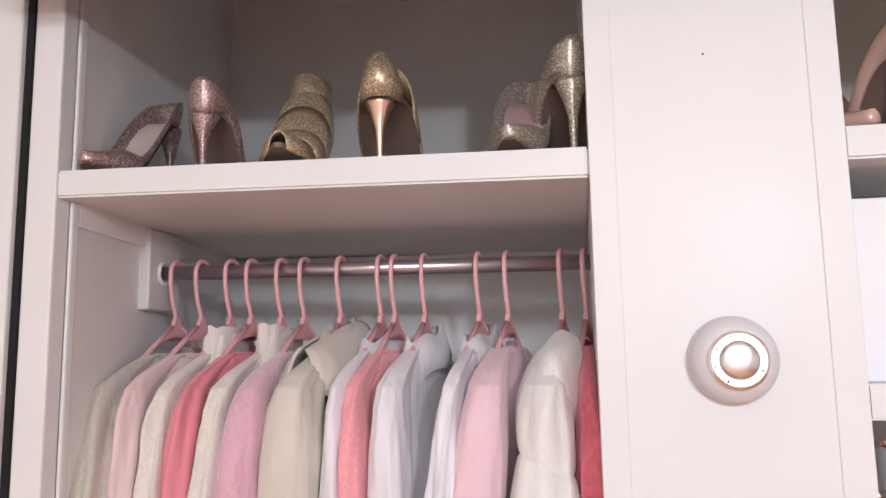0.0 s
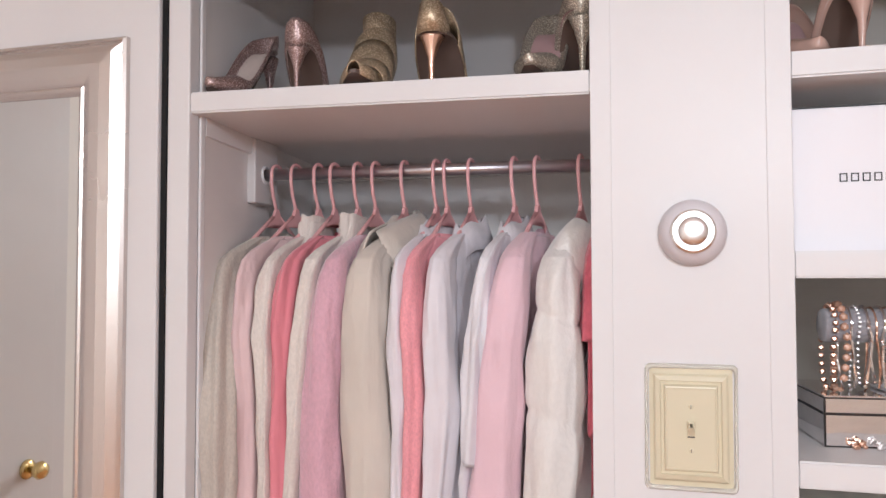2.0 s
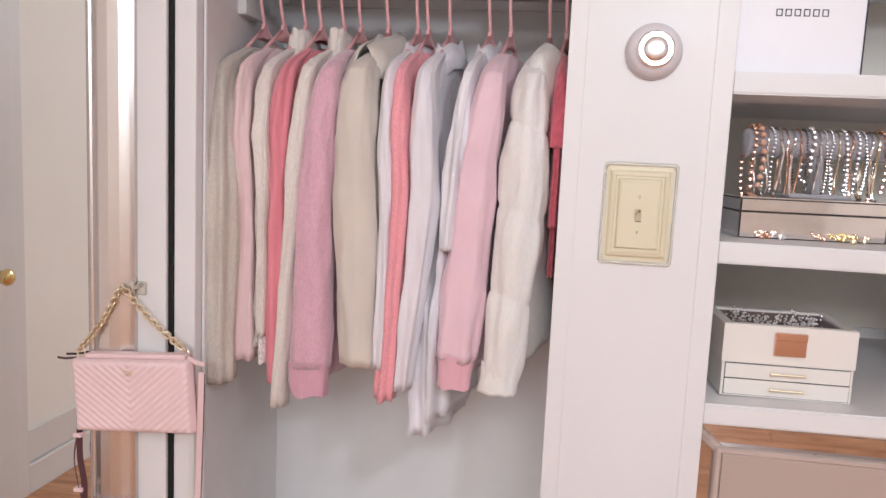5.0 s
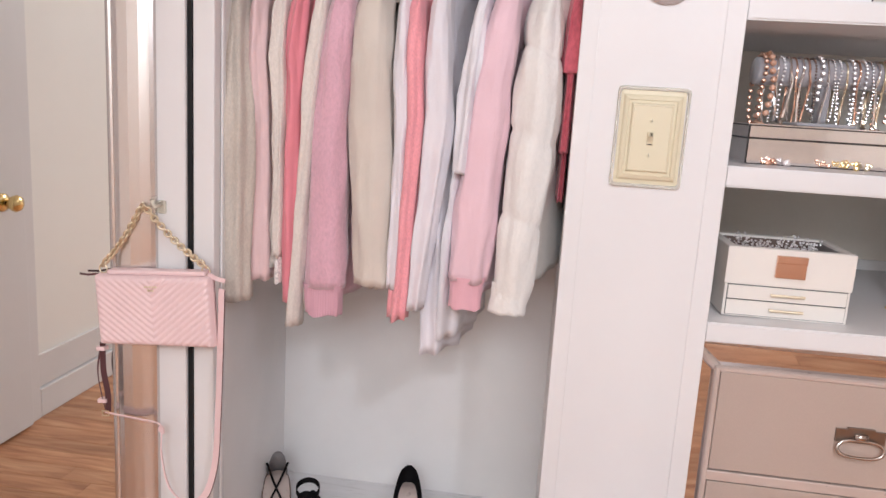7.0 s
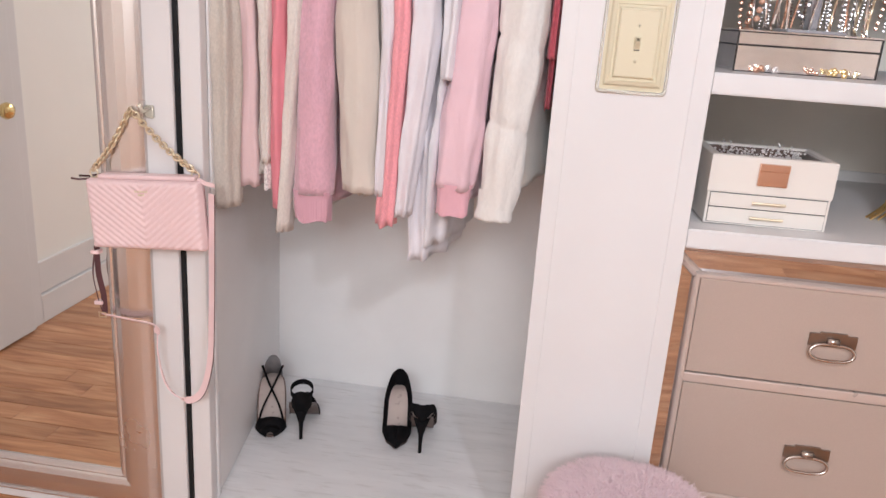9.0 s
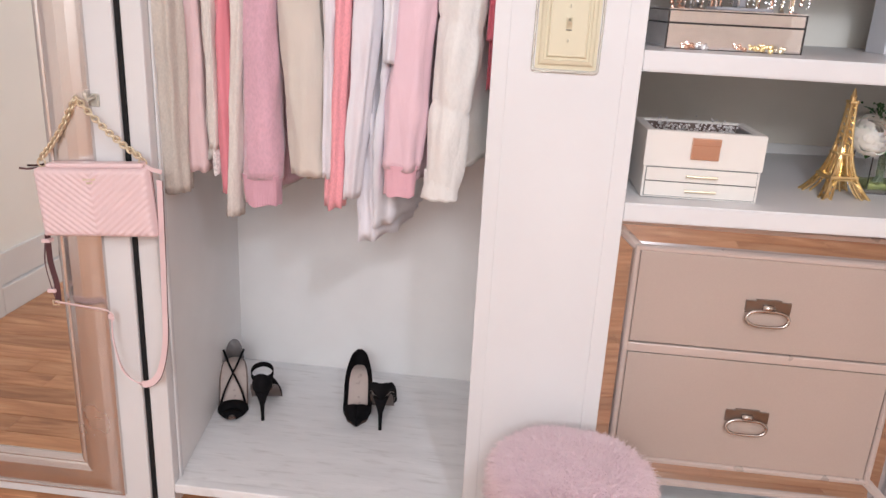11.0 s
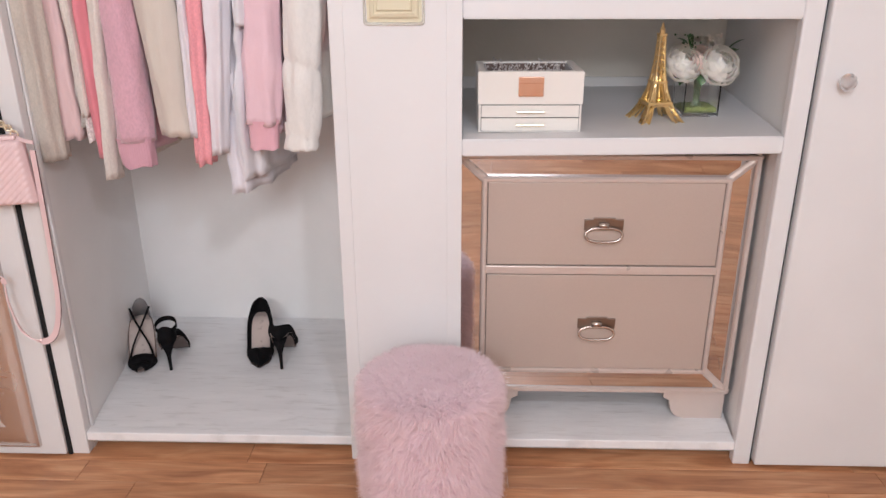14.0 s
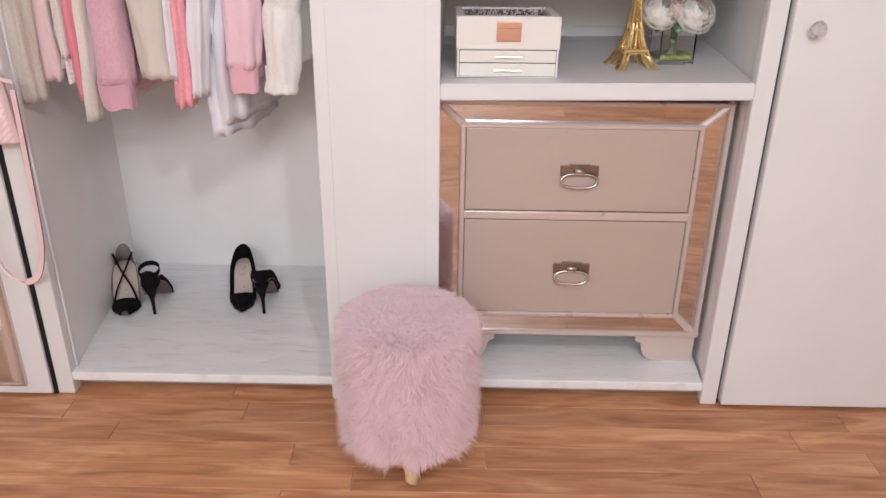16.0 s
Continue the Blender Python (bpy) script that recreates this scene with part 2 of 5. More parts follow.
BLUSH = material("blush_leather", (0.84, 0.62, 0.625), 0.4, vary=0.03, scale=10, bump=0.15, bump_scale=260)
STRAP_EDGE = material("dark_strap_edge", (0.10, 0.04, 0.045), 0.5)
FUR = material("pink_fur", (0.97, 0.80, 0.84), 0.8, sheen=0.4, vary=0.05, scale=18, spec=0.2)


def let_light_through(mat, colour, share):
    """Thin fibres pass part of the light on."""
    nt = mat.node_tree
    out = [n for n in nt.nodes if n.type == "OUTPUT_MATERIAL"][0]
    src = out.inputs["Surface"].links[0].from_socket
    tr = nt.nodes.new("ShaderNodeBsdfTranslucent")
    tr.inputs["Color"].default_value = (*colour, 1)
    mix = nt.nodes.new("ShaderNodeMixShader")
    mix.inputs["Fac"].default_value = share
    nt.links.new(src, mix.inputs[1])
    nt.links.new(tr.outputs["BSDF"], mix.inputs[2])
    nt.links.new(mix.outputs["Shader"], out.inputs["Surface"])


FIBRE = material("pink_fibre", (1.0, 0.865, 0.895), 0.8, sheen=0.4, vary=0.05, scale=18, spec=0.2)
let_light_through(FIBRE, (1.0, 0.91, 0.93), 0.62)
nt = FUR.node_tree
tl, mixer = nt.nodes.new("ShaderNodeBsdfTranslucent"), nt.nodes.new("ShaderNodeMixShader")
tl.inputs[0].default_value = (0.97, 0.83, 0.865, 1)
mixer.inputs[0].default_value = 0.2
nt.links.new(nt.nodes["Principled BSDF"].outputs[0], mixer.inputs[1])
nt.links.new(tl.outputs[0], mixer.inputs[2])
nt.links.new(mixer.outputs[0], nt.nodes["Material Output"].inputs[0])
BIRCH = material("pale_birch", (0.66, 0.45, 0.27), 0.45, vary=0.10, scale=6, stretch=(6, 6, 1))
PETAL = material("ivory_petal", (0.93, 0.85, 0.77), 0.6, vary=0.06, scale=20, sub=0.1)
PETAL_PINK = material("blush_petal", (0.88, 0.66, 0.58), 0.6, vary=0.06, scale=20, sub=0.1)
LEAF = material("green_leaf", (0.05, 0.12, 0.035), 0.45, vary=0.25, scale=25)
STEM = material("dark_stems", (0.07, 0.09, 0.04), 0.6, vary=0.2, scale=25)
MOSS = material("yellow_moss", (0.13, 0.14, 0.035), 0.8, vary=0.3, scale=40, bump=0.5, bump_scale=120)


def glitter(name, base, flake, rough=0.35, metal=0.6):
    m = bpy.data.materials.new(name)
    m.use_nodes = True
    n, l = m.node_tree.nodes, m.node_tree.links
    b = n["Principled BSDF"]
    tc, v = n.new("ShaderNodeTexCoord"), n.new("ShaderNodeTexVoronoi")
    v.inputs["Scale"].default_value = 760
    l.new(tc.outputs["Object"], v.inputs["Vector"])
    sep = n.new("ShaderNodeSeparateColor")
    l.new(v.outputs["Color"], sep.inputs[0])
    mr = n.new("ShaderNodeMapRange")
    mr.inputs[1].default_value, mr.inputs[2].default_value = 0.62, 0.90
    l.new(sep.outputs[0], mr.inputs[0])
    mx = n.new("ShaderNodeMix")
    mx.data_type = "RGBA"
    l.new(mr.outputs[0], mx.inputs[0])
    mx.inputs[6].default_value, mx.inputs[7].default_value = (*base, 1), (*flake, 1)
    l.new(mx.outputs[2], b.inputs["Base Color"])
    b.inputs["Roughness"].default_value, b.inputs["Metallic"].default_value = rough, metal
    bn = n.new("ShaderNodeBump")
    bn.inputs["Strength"].default_value, bn.inputs["Distance"].default_value = 0.8, 0.0012
    l.new(sep.outputs[1], bn.inputs["Height"])
    l.new(bn.outputs[0], b.inputs["Normal"])
    return m


GLIT_ROSE = glitter("rose_glitter", (0.30, 0.19, 0.18), (0.80, 0.62, 0.58))
GLIT_GOLD = glitter("gold_glitter", (0.44, 0.32, 0.21), (0.92, 0.77, 0.56))
GLIT_CHAMP = glitter("champagne_glitter", (0.34, 0.29, 0.24), (0.86, 0.78, 0.66))
NUDE = material("nude_patent", (0.56, 0.36, 0.30), 0.14, vary=0.03, coat=0.6)
INSOLE = material("pale_insole", (0.56, 0.46, 0.42), 0.5, vary=0.05, scale=30, second=(0.42, 0.33, 0.30), second_mix=(0.6, 0.7))
INSOLE_ROSE = material("rose_insole", (0.40, 0.25, 0.25), 0.35, vary=0.05, scale=30)
SUEDE = material("black_suede", (0.008, 0.007, 0.008), 0.95, sheen=0.0, vary=0.3, scale=40, spec=0.15)
BLACK_SATIN = material("black_patent_strap", (0.02, 0.02, 0.022), 0.35, vary=0.1)
MESH_GREY = material("grey_lining", (0.20, 0.18, 0.18), 0.5, vary=0.1, scale=40)


# ---- shape helpers ----
def tube(bm, pts, radius, seg=8, closed=False, flat=1.0, up=Vector((0, 0, 1))):
    """A tube along pts; radius is a number or one per point; flat squashes it along its second axis."""
    pts = [Vector(p) for p in pts]
    n = len(pts)
    rings = []
    for i, p in enumerate(pts):
        a, b = (pts[(i - 1) % n], pts[(i + 1) % n]) if closed else (pts[max(i - 1, 0)], pts[min(i + 1, n - 1)])
        d = (b - a).normalized()
        s = d.cross(up)
        s = s.normalized() if s.length > 1e-4 else d.cross(Vector((1, 0, 0))).normalized()
        u = s.cross(d)
        r = radius[i] if isinstance(radius, (list, tuple)) else radius
        rings.append([bm.verts.new(p + s * (r * math.cos(k * 2 * math.pi / seg)) + u * (r * flat * math.sin(k * 2 * math.pi / seg))) for k in range(seg)])
    for i in range(n if closed else n - 1):
        A, B = rings[i], rings[(i + 1) % n]
        for k in range(seg):
            bm.faces.new((A[k], A[(k + 1) % seg], B[(k + 1) % seg], B[k]))
    if not closed:
        bm.faces.new(rings[0][::-1])
        bm.faces.new(rings[-1])
    return bm


def grid(bm, rows, wrap=False):
    """Faces between rows of points."""
    vs = [[bm.verts.new(p) for p in r] for r in rows]
    for a, b in zip(vs, vs[1:]):
        m = len(a)
        for k in range(m if wrap else m - 1):
            bm.faces.new((a[k], a[(k + 1) % m], b[(k + 1) % m], b[k]))
    return vs


def lathe(profile, seg=40, bm=None, axis="z", at=(0, 0, 0)):
    """A turned solid from (radius, height) pairs."""
    bm = bm or bmesh.new()
    rows = []
    for r, h in profile:
        ring = []
        for k in range(seg):
            a = k * 2 * math.pi / seg
            p = (r * math.cos(a), r * math.sin(a), h) if axis == "z" else (r * math.cos(a), -h, r * math.sin(a))
            ring.append(Vector(p) + Vector(at))
        rows.append(ring)
    vs = grid(bm, rows, wrap=True)
    bm.faces.new(vs[0])
    bm.faces.new(vs[-1])
    return bm


def bars(parent, rects, y, depth=0.0006, mat=None, name="printed_bar"):
    """Small printed bars (x0, x1, z0, z1) on a face that looks towards -y."""
    for x0, x1, z0, z1 in rects:
        part(name, boxes((x0, x1, y - depth, y, z0, z1)), mat or DARK, parent, "dark printed bar")


# ---- clothes rod and hangers ----
ROD_Y, ROD_Z = 0.285, 1.5655
rod = thing("clothes_rod", "grey steel clothes rod in white wooden blocks", "closet rod")
bm = bmesh.new()
tube(bm, [(-0.634, ROD_Y, ROD_Z), (0.063, ROD_Y, ROD_Z - 0.007)], 0.0118, 20)
part("tube", bm, STEEL, rod, smooth=True)
part("bracket_block", boxes((-0.675, -0.622, 0.242, 0.338, 1.505, 1.6345), bevel=0.003), PAINT, rod, "white painted wooden block")
bm = bmesh.new()
tube(bm, [(-0.6205, ROD_Y + 0.017 * math.cos(a), ROD_Z + 0.017 * math.sin(a)) for a in [k * math.pi / 8 for k in range(16)]], 0.003, 6, closed=True)
part("socket", bm, WORN, rod, "chipped white socket")

HOOKS = [-0.597, -0.553, -0.503, -0.468, -0.418, -0.380, -0.320, -0.256, -0.234, -0.187, -0.103, -0.060, 0.020, 0.054]


def make_hanger():
    h = thing("hanger", "pale pink plastic clothes hanger on the rod", "hanger", group="pink hangers on the rod")
    bm = bmesh.new()
    pts = [(0, 0.0175 * math.cos(a), 0.0005 + 0.0175 * math.sin(a)) for a in [math.radians(-20 + k * 20) for k in range(11)]]
    pts += [(0, -0.0172, -0.02), (0, -0.012, -0.045), (0, -0.004, -0.065), (0, 0, -0.082)]
    tube(bm, pts, 0.0036, 8, up=Vector((1, 0, 0)))
    part("hook", bm, PINK_PLASTIC, h, smooth=True)
    bm = bmesh.new()
    grid(bm, [[(sx * 0.0035, -w, z) for sx, w in ((-1, w0), (1, w0), (1, -w0), (-1, -w0))] for w0, z in ((0.004, -0.072), (0.010, -0.086), (0.030, -0.104), (0.032, -0.110), (0.012, -0.104))], wrap=True)
    part("neck", bm, PINK_PLASTIC, h)
    for s in (-1, 1):
        bm = bmesh.new()
        tube(bm, [(0, s * y, z) for y, z in ((0.010, -0.088), (0.05, -0.118), (0.09, -0.148), (0.12, -0.170), (0.150, -0.193))], 0.0042, 8)
        part("arm", bm, PINK_PLASTIC, h, smooth=True)
    bm = bmesh.new()
    tube(bm, [(0, -0.14, -0.200), (0, 0.14, -0.200)], 0.004, 8)
    part("bottom_bar", bm, PINK_PLASTIC, h, smooth=True)
    return h


hanger = make_hanger()
hanger.matrix_world = pose(HOOKS[0], ROD_Y, ROD_Z, 0, 0, -9)
for k, x in enumerate(HOOKS[1:]):
    copy_thing(hanger, pose(x, ROD_Y, ROD_Z - 0.0005 * (k + 1), 0, 0, -9 + ((k * 37) % 9 - 4) * 0.5))


# ---- hanging clothes ----
def cloth(name, base, rough=0.85, knit=0.0, scale=180, vary=0.05, sheen=0.3, ribs=0, bump=0.25, crease=0.45):
    m = material(name, base, rough, vary=vary, scale=9, bump=bump if not ribs else 0, bump_scale=scale, sheen=sheen, fine=knit, spec=0.25, stretch=(1, 1, 0.6) if knit else (1, 1, 1))
    fine_bump = m.node_tree.nodes.get("Bump")
    n, l = m.node_tree.nodes, m.node_tree.links
    if fine_bump and not ribs:
        tc2, mp2, wr, bw = n.new("ShaderNodeTexCoord"), n.new("ShaderNodeMapping"), n.new("ShaderNodeTexNoise"), n.new("ShaderNodeBump")
        mp2.inputs["Scale"].default_value = (1, 1, 0.22)
        wr.inputs["Scale"].default_value, wr.inputs["Detail"].default_value, wr.inputs["Distortion"].default_value = 26, 3, 0.6
        l.new(tc2.outputs["Object"], mp2.inputs[0])
        l.new(mp2.outputs[0], wr.inputs["Vector"])
        bw.inputs["Strength"].default_value, bw.inputs["Distance"].default_value = crease, 0.010
        l.new(wr.outputs[0], bw.inputs["Height"])
        l.new(bw.outputs[0], fine_bump.inputs["Normal"])
    if ribs:
        tc, w = n.new("ShaderNodeTexCoord"), n.new("ShaderNodeTexWave")
        w.inputs["Scale"].default_value = ribs
        mp = n.new("ShaderNodeMapping")
        mp.inputs["Scale"].default_value = (1, 1, 0.0)
        l.new(tc.outputs["Object"], mp.inputs[0])
        l.new(mp.outputs[0], w.inputs["Vector"])
        bn = n.new("ShaderNodeBump")
        bn.inputs["Strength"].default_value, bn.inputs["Distance"].default_value = 0.35, 0.0015
        l.new(w.outputs[0], bn.inputs["Height"])
        l.new(bn.outputs[0], n["Principled BSDF"].inputs["Normal"])
    return m


OAT = cloth("oatmeal_knit", (0.58, 0.515, 0.455), knit=0.08, scale=260, bump=0.5)
PALE_PINK = cloth("pale_pink_jersey", (0.78, 0.57, 0.575))
IVORY = cloth("ivory_knit", (0.74, 0.67, 0.62), knit=0.06, scale=240, bump=0.5)
HOT_PINK = cloth("warm_pink_wool", (0.78, 0.26, 0.31))
FUZZY = cloth("rose_mohair", (0.70, 0.41, 0.49), knit=0.07, scale=190, bump=0.8, sheen=0.7, crease=0.25)
BEIGE = cloth("beige_gabardine", (0.66, 0.59, 0.525), rough=0.75, scale=400, bump=0.15)
WHITE_COTTON = cloth("white_cotton", (0.78, 0.74, 0.78), rough=0.7, bump=0.1)
CORAL = cloth("coral_pink_knit", (0.90, 0.37, 0.41), knit=0.08, scale=300, bump=0.4)
SATIN = cloth("white_satin", (0.79, 0.76, 0.79), rough=0.38, bump=0.05, sheen=0.1)
SWEAT = cloth("pink_sweatshirt_fleece", (0.82, 0.57, 0.63), scale=300)
PLUSH = cloth("cream_plush", (0.81, 0.77, 0.735), knit=0.025, scale=160, bump=0.6, sheen=0.6, vary=0.02, crease=0.2)
RED_KNIT = cloth("raspberry_knit", (0.66, 0.15, 0.20), knit=0.12, scale=160, bump=0.8)
LACE = cloth("white_lace", (0.78, 0.72, 0.70), knit=0.3, scale=320, bump=0.8)


def loft_cloth(bm, stations, seed, seg=40, folds=3, amp=0.10, fine=0.055, cap=True, quilt=None):
    """A hanging sleeve or body. stations: (x, y, z, wx, wy), top to bottom."""
    steps = 150 if quilt else 60
    rows = []
    m = len(stations) - 1
    for i in range(steps + 1):
        f = i / steps * m
        k = min(int(f), m - 1)
        u = f - k
        u = u * u * (3 - 2 * u) * 0.5 + u * 0.5
        x, y, z, wx, wy = [a + (b - a) * u for a, b in zip(stations[k], stations[k + 1])]
        down = i / steps
        ring = []
        for j in range(seg):
            a = j * 2 * math.pi / seg
            c, s = math.cos(a), math.sin(a)
            f1 = math.sin(folds * a + seed * 1.7 + down * 2.2 + 0.8 * noise.noise(Vector((seed, z * 4, 1))))
            f2 = math.sin((folds + 3) * a + seed * 2.9 - down * 1.4)
            fold = amp * 1.8 * down ** 0.4 * ((1 - abs(f1) ** 0.6 * 2) * 0.45 + f2 * 0.30)
            nz = fine * (noise.noise(Vector((c * 1.6 + seed * 5.1, s * 1.6, z * 9))) + 0.6 * noise.noise(Vector((c * 3.6 + seed * 2.1, s * 3.6, z * 16))))
            r = 1 + fold + nz * 3
            if quilt:
                r *= 1 + quilt[1] * (abs(math.sin(math.pi * (z - quilt[2]) / quilt[0] + 0.25 * c)) ** 0.26 - 0.87)
            cc = abs(c) ** 0.8 * (1 if c > 0 else -1)
            ring.append((x + wx * cc * r, y + wy * s * r + 0.004 * noise.noise(Vector((seed, z * 6, 0))), z + (0.006 * noise.noise(Vector((c * 2, s * 2, seed * 3.3))) if i > steps - 3 else 0)))
        rows.append(ring)
    vs = grid(bm, rows, wrap=True)
    if cap:
        bm.faces.new(vs[0][::-1])
    # the hem turns inwards
    inner = []
    cx = sum(v.co.x for v in vs[-1]) / seg
    cy = sum(v.co.y for v in vs[-1]) / seg
    for v in vs[-1]:
        inner.append(bm.verts.new((cx + (v.co.x - cx) * 0.86, cy + (v.co.y - cy) * 0.86, v.co.z + 0.002)))
    up = [bm.verts.new((v.co.x, v.co.y, v.co.z + 0.06)) for v in inner]
    for a, b in ((vs[-1], inner), (inner, up)):
        for j in range(seg):
            bm.faces.new((a[j], a[(j + 1) % seg], b[(j + 1) % seg], b[j]))
    return bm


YAW = 0.16


def garment(name, label, category, mat, hook, mid, hem, neck=None, cuff=None, cuff_mat=None, tip_z=1.382, shoulder=1.418, body_hem=None, body_w=0.020, sleeve_y=0.042, y_front=0.125,
            amp=0.14, seed=1, quilt=None, folds=3, body_x=None, yaw=YAW):
    """A garment on a hanger turned a little. mid and hem: (x, half width, z) of the front sleeve half way down and at its end."""
    g = thing(name, label, category, (hook, ROD_Y, 1.49), group="clothes on the rod")
    ox, oy, oz = hook, ROD_Y, 1.49
    xh, wh, zh = hem
    xm, wm, zm = mid
    bh = body_hem or zh + 0.03
    bx = (body_x if body_x is not None else (xh + hook) / 2 + 0.012) - ox
    # body: from the open neck along the hanger's arms to the hem
    st = [(0, 0, 1.446 - oz, 0.011, 0.046), (0, 0, 1.434 - oz, 0.015, 0.068), (0, 0, 1.414 - oz, 0.018, 0.100), (0, 0, tip_z - oz, 0.021, 0.142), (0, 0, tip_z - 0.045 - oz, 0.022, 0.160),
          (bx * 0.35, 0, 1.22 - oz, body_w, 0.162), (bx * 0.75, 0, (1.22 + bh) / 2 - oz, body_w, 0.164), (bx, 0, bh - oz, body_w * 1.1, 0.162)]
    bm = loft_cloth(bmesh.new(), st, seed + 0.5, folds=4, amp=amp * 0.8, cap=False)
    for v in bm.verts:
        v.co.x += yaw * v.co.y
        if v.co.z > 1.43 - oz and v.co.y < 0.02:
            v.co.z -= 0.010
    part("body", bm, mat, g, smooth=True)
    # sleeves: one hangs at the front end of the hanger, one at the back
    for side in (-1, 1):
        ys = oy + side * 0.138
        ye = y_front if side < 0 else 2 * oy - y_front
        xe, xk = (xh - ox, xm - ox) if side < 0 else (xh - ox + 0.035, xm - ox + 0.035)
        end = zh if side < 0 else zh + 0.03
        cl = 0.058 if cuff else 0.0
        st = []
        for dz, yc, hy, fx in ((0.052, 0.050, 0.018, 0.34), (0.038, 0.074, 0.034, 0.44), (0.022, 0.100, 0.046, 0.54), (0.004, 0.120, 0.053, 0.62), (-0.024, 0.133, 0.052, 0.72), (-0.07, 0.142, 0.047, 0.84), (-0.13, 0.150, 0.043, 0.94)):
            k = max(0, -dz) / (tip_z - zm)
            st.append((yaw * side * yc * (1 - k) + xk * k, side * yc + (ye - ys) * k, tip_z + dz - oz, max(wm, 0.022) * fx, hy))
        st += [(xk, ye - oy, zm - oz, wm, sleeve_y * 1.06), ((xk * 0.5 + xe * 0.5), ye - oy, (zm + end + cl) / 2 - oz, (wm + wh) / 2 * 1.02, sleeve_y), (xe, ye - oy, end + cl - oz, wh, sleeve_y * 0.86)]
        bm = loft_cloth(bmesh.new(), st, seed + (0 if side < 0 else 11), amp=amp, quilt=quilt, folds=folds)
        part("sleeve", bm, mat, g, smooth=True)
        if cuff:
            st = [(xe, ye - oy, end + cl + 0.008 - oz, wh * 0.92, sleeve_y * 0.78), (xe, ye - oy, end + cl - 0.006 - oz, wh * 0.84, sleeve_y * 0.74), (xe, ye - oy, end - oz, wh * 0.80, sleeve_y * 0.68)]
            part("cuff", loft_cloth(bmesh.new(), st, seed + 3, amp=0.04), cuff_mat or mat, g, cuff, smooth=True)
    if neck == "turtle":
        st = [(0, 0, shoulder + 0.030 - oz, 0.009, 0.036), (0, 0, shoulder + 0.046 - oz, 0.012, 0.042), (0, -0.002, shoulder + 0.050 - oz, 0.018, 0.050), (0, -0.004, shoulder + 0.042 - oz, 0.023, 0.058), (0, -0.004, shoulder + 0.018 - oz, 0.024, 0.066), (0, 0, shoulder - 0.006 - oz, 0.022, 0.080)]
        part("collar", loft_cloth(bmesh.new(), st, seed, amp=0.05, cap=False), cloth("ribbed_" + name, (0.76, 0.69, 0.64), ribs=150), g, "ribbed roll collar", smooth=True)
    if neck in ("shirt", "lapel"):
        # a stand round the neck with a fall that turns over it
        big = 1.15 if neck == "shirt" else 1.3
        bm = bmesh.new()
        rows = []
        for i in range(21):
            a = math.radians(-174 + i * 17.4)
            cx, cy = 0.030 * math.sin(a), -0.062 * math.cos(a)
            drop = 0.009 * math.cos(a)
            point = max(0, math.cos(a)) ** 3
            wv = 0.005 * math.sin(i * 1.3 + seed)
            rows.append([(cx * 0.50, cy * 0.80, shoulder + 0.002 - drop - oz), (cx * 0.46, cy * 0.82, shoulder + 0.034 * big - drop * 1.5 + wv - oz), (cx * 0.58, cy * 0.95, shoulder + 0.038 * big - drop * 1.5 + wv - oz),
                         (cx * (0.80 + 0.1 * big), cy * (1.05 + 0.10 * point * big), shoulder + 0.016 - drop * 1.9 + wv * 0.5 - oz), (cx * (0.95 + 0.15 * big), cy * (1.12 + 0.24 * point * big), shoulder - (0.004 + 0.014 * point) * big - drop * 2.0 + wv - oz)])
        grid(bm, rows)
        for v in bm.verts:
            v.co.x += yaw * v.co.y
        ob = part("collar", bm, mat, g, "folded shirt collar" if neck == "shirt" else "broad turned-down coat collar", smooth=True)
        mod = ob.modifiers.new("thick", "SOLIDIFY")
        mod.thickness = 0.0025 * big
    if neck == "lapel":
        # the fall of the collar lies over the shoulder and ends in a point
        for side in (-1, 1):
            bm = bmesh.new()
            rows = []
            for i in range(15):
                u = i / 14
                y = 0.045 - 0.165 * u
                ridge = shoulder + 0.060 - 0.046 * u - oz
                wide = 0.030 + 0.020 * u - (0.030 * max(0, u - 0.85) / 0.15)
                rows.append([(side * (0.006 + wide * q ** 0.7) + yaw * y, y - 0.006 * q, ridge - (0.010 + 0.030 * u) * q - 0.026 * q * q + 0.003 * math.sin(3 * u + 2 * q)) for q in (0, 0.2, 0.45, 0.7, 1.0)])
            grid(bm, rows)
            ob = part("lapel", bm, mat, g, "turned-down coat lapel", smooth=True)
            mod = ob.modifiers.new("thick", "SOLIDIFY")
            mod.thickness = 0.004
    if neck == "hood":
        bm = bmesh.new()
        bmesh.ops.create_icosphere(bm, subdivisions=4, radius=1)
        for v in bm.verts:
            p = v.co.copy()
            k = 1 + 0.10 * noise.noise(p * 1.7 + Vector((seed, 0, 0)))
            fold = 0.10 * math.exp(-((p.x - 0.15 + 0.35 * p.z) / 0.14) ** 2) * max(0, 0.6 - p.z)
            v.co = Vector((p.x * 0.050 * k * (1 - 0.16 * p.z) - 0.016 + 0.014 * p.z, (p.y * 0.115 * (k - fold)) - 0.058, p.z * 0.084 * k + shoulder - 0.046 - oz + 0.010 * p.x + 0.010 * p.y))
        part("hood", bm, mat, g, "soft rounded plush hood", smooth=True)
    return g


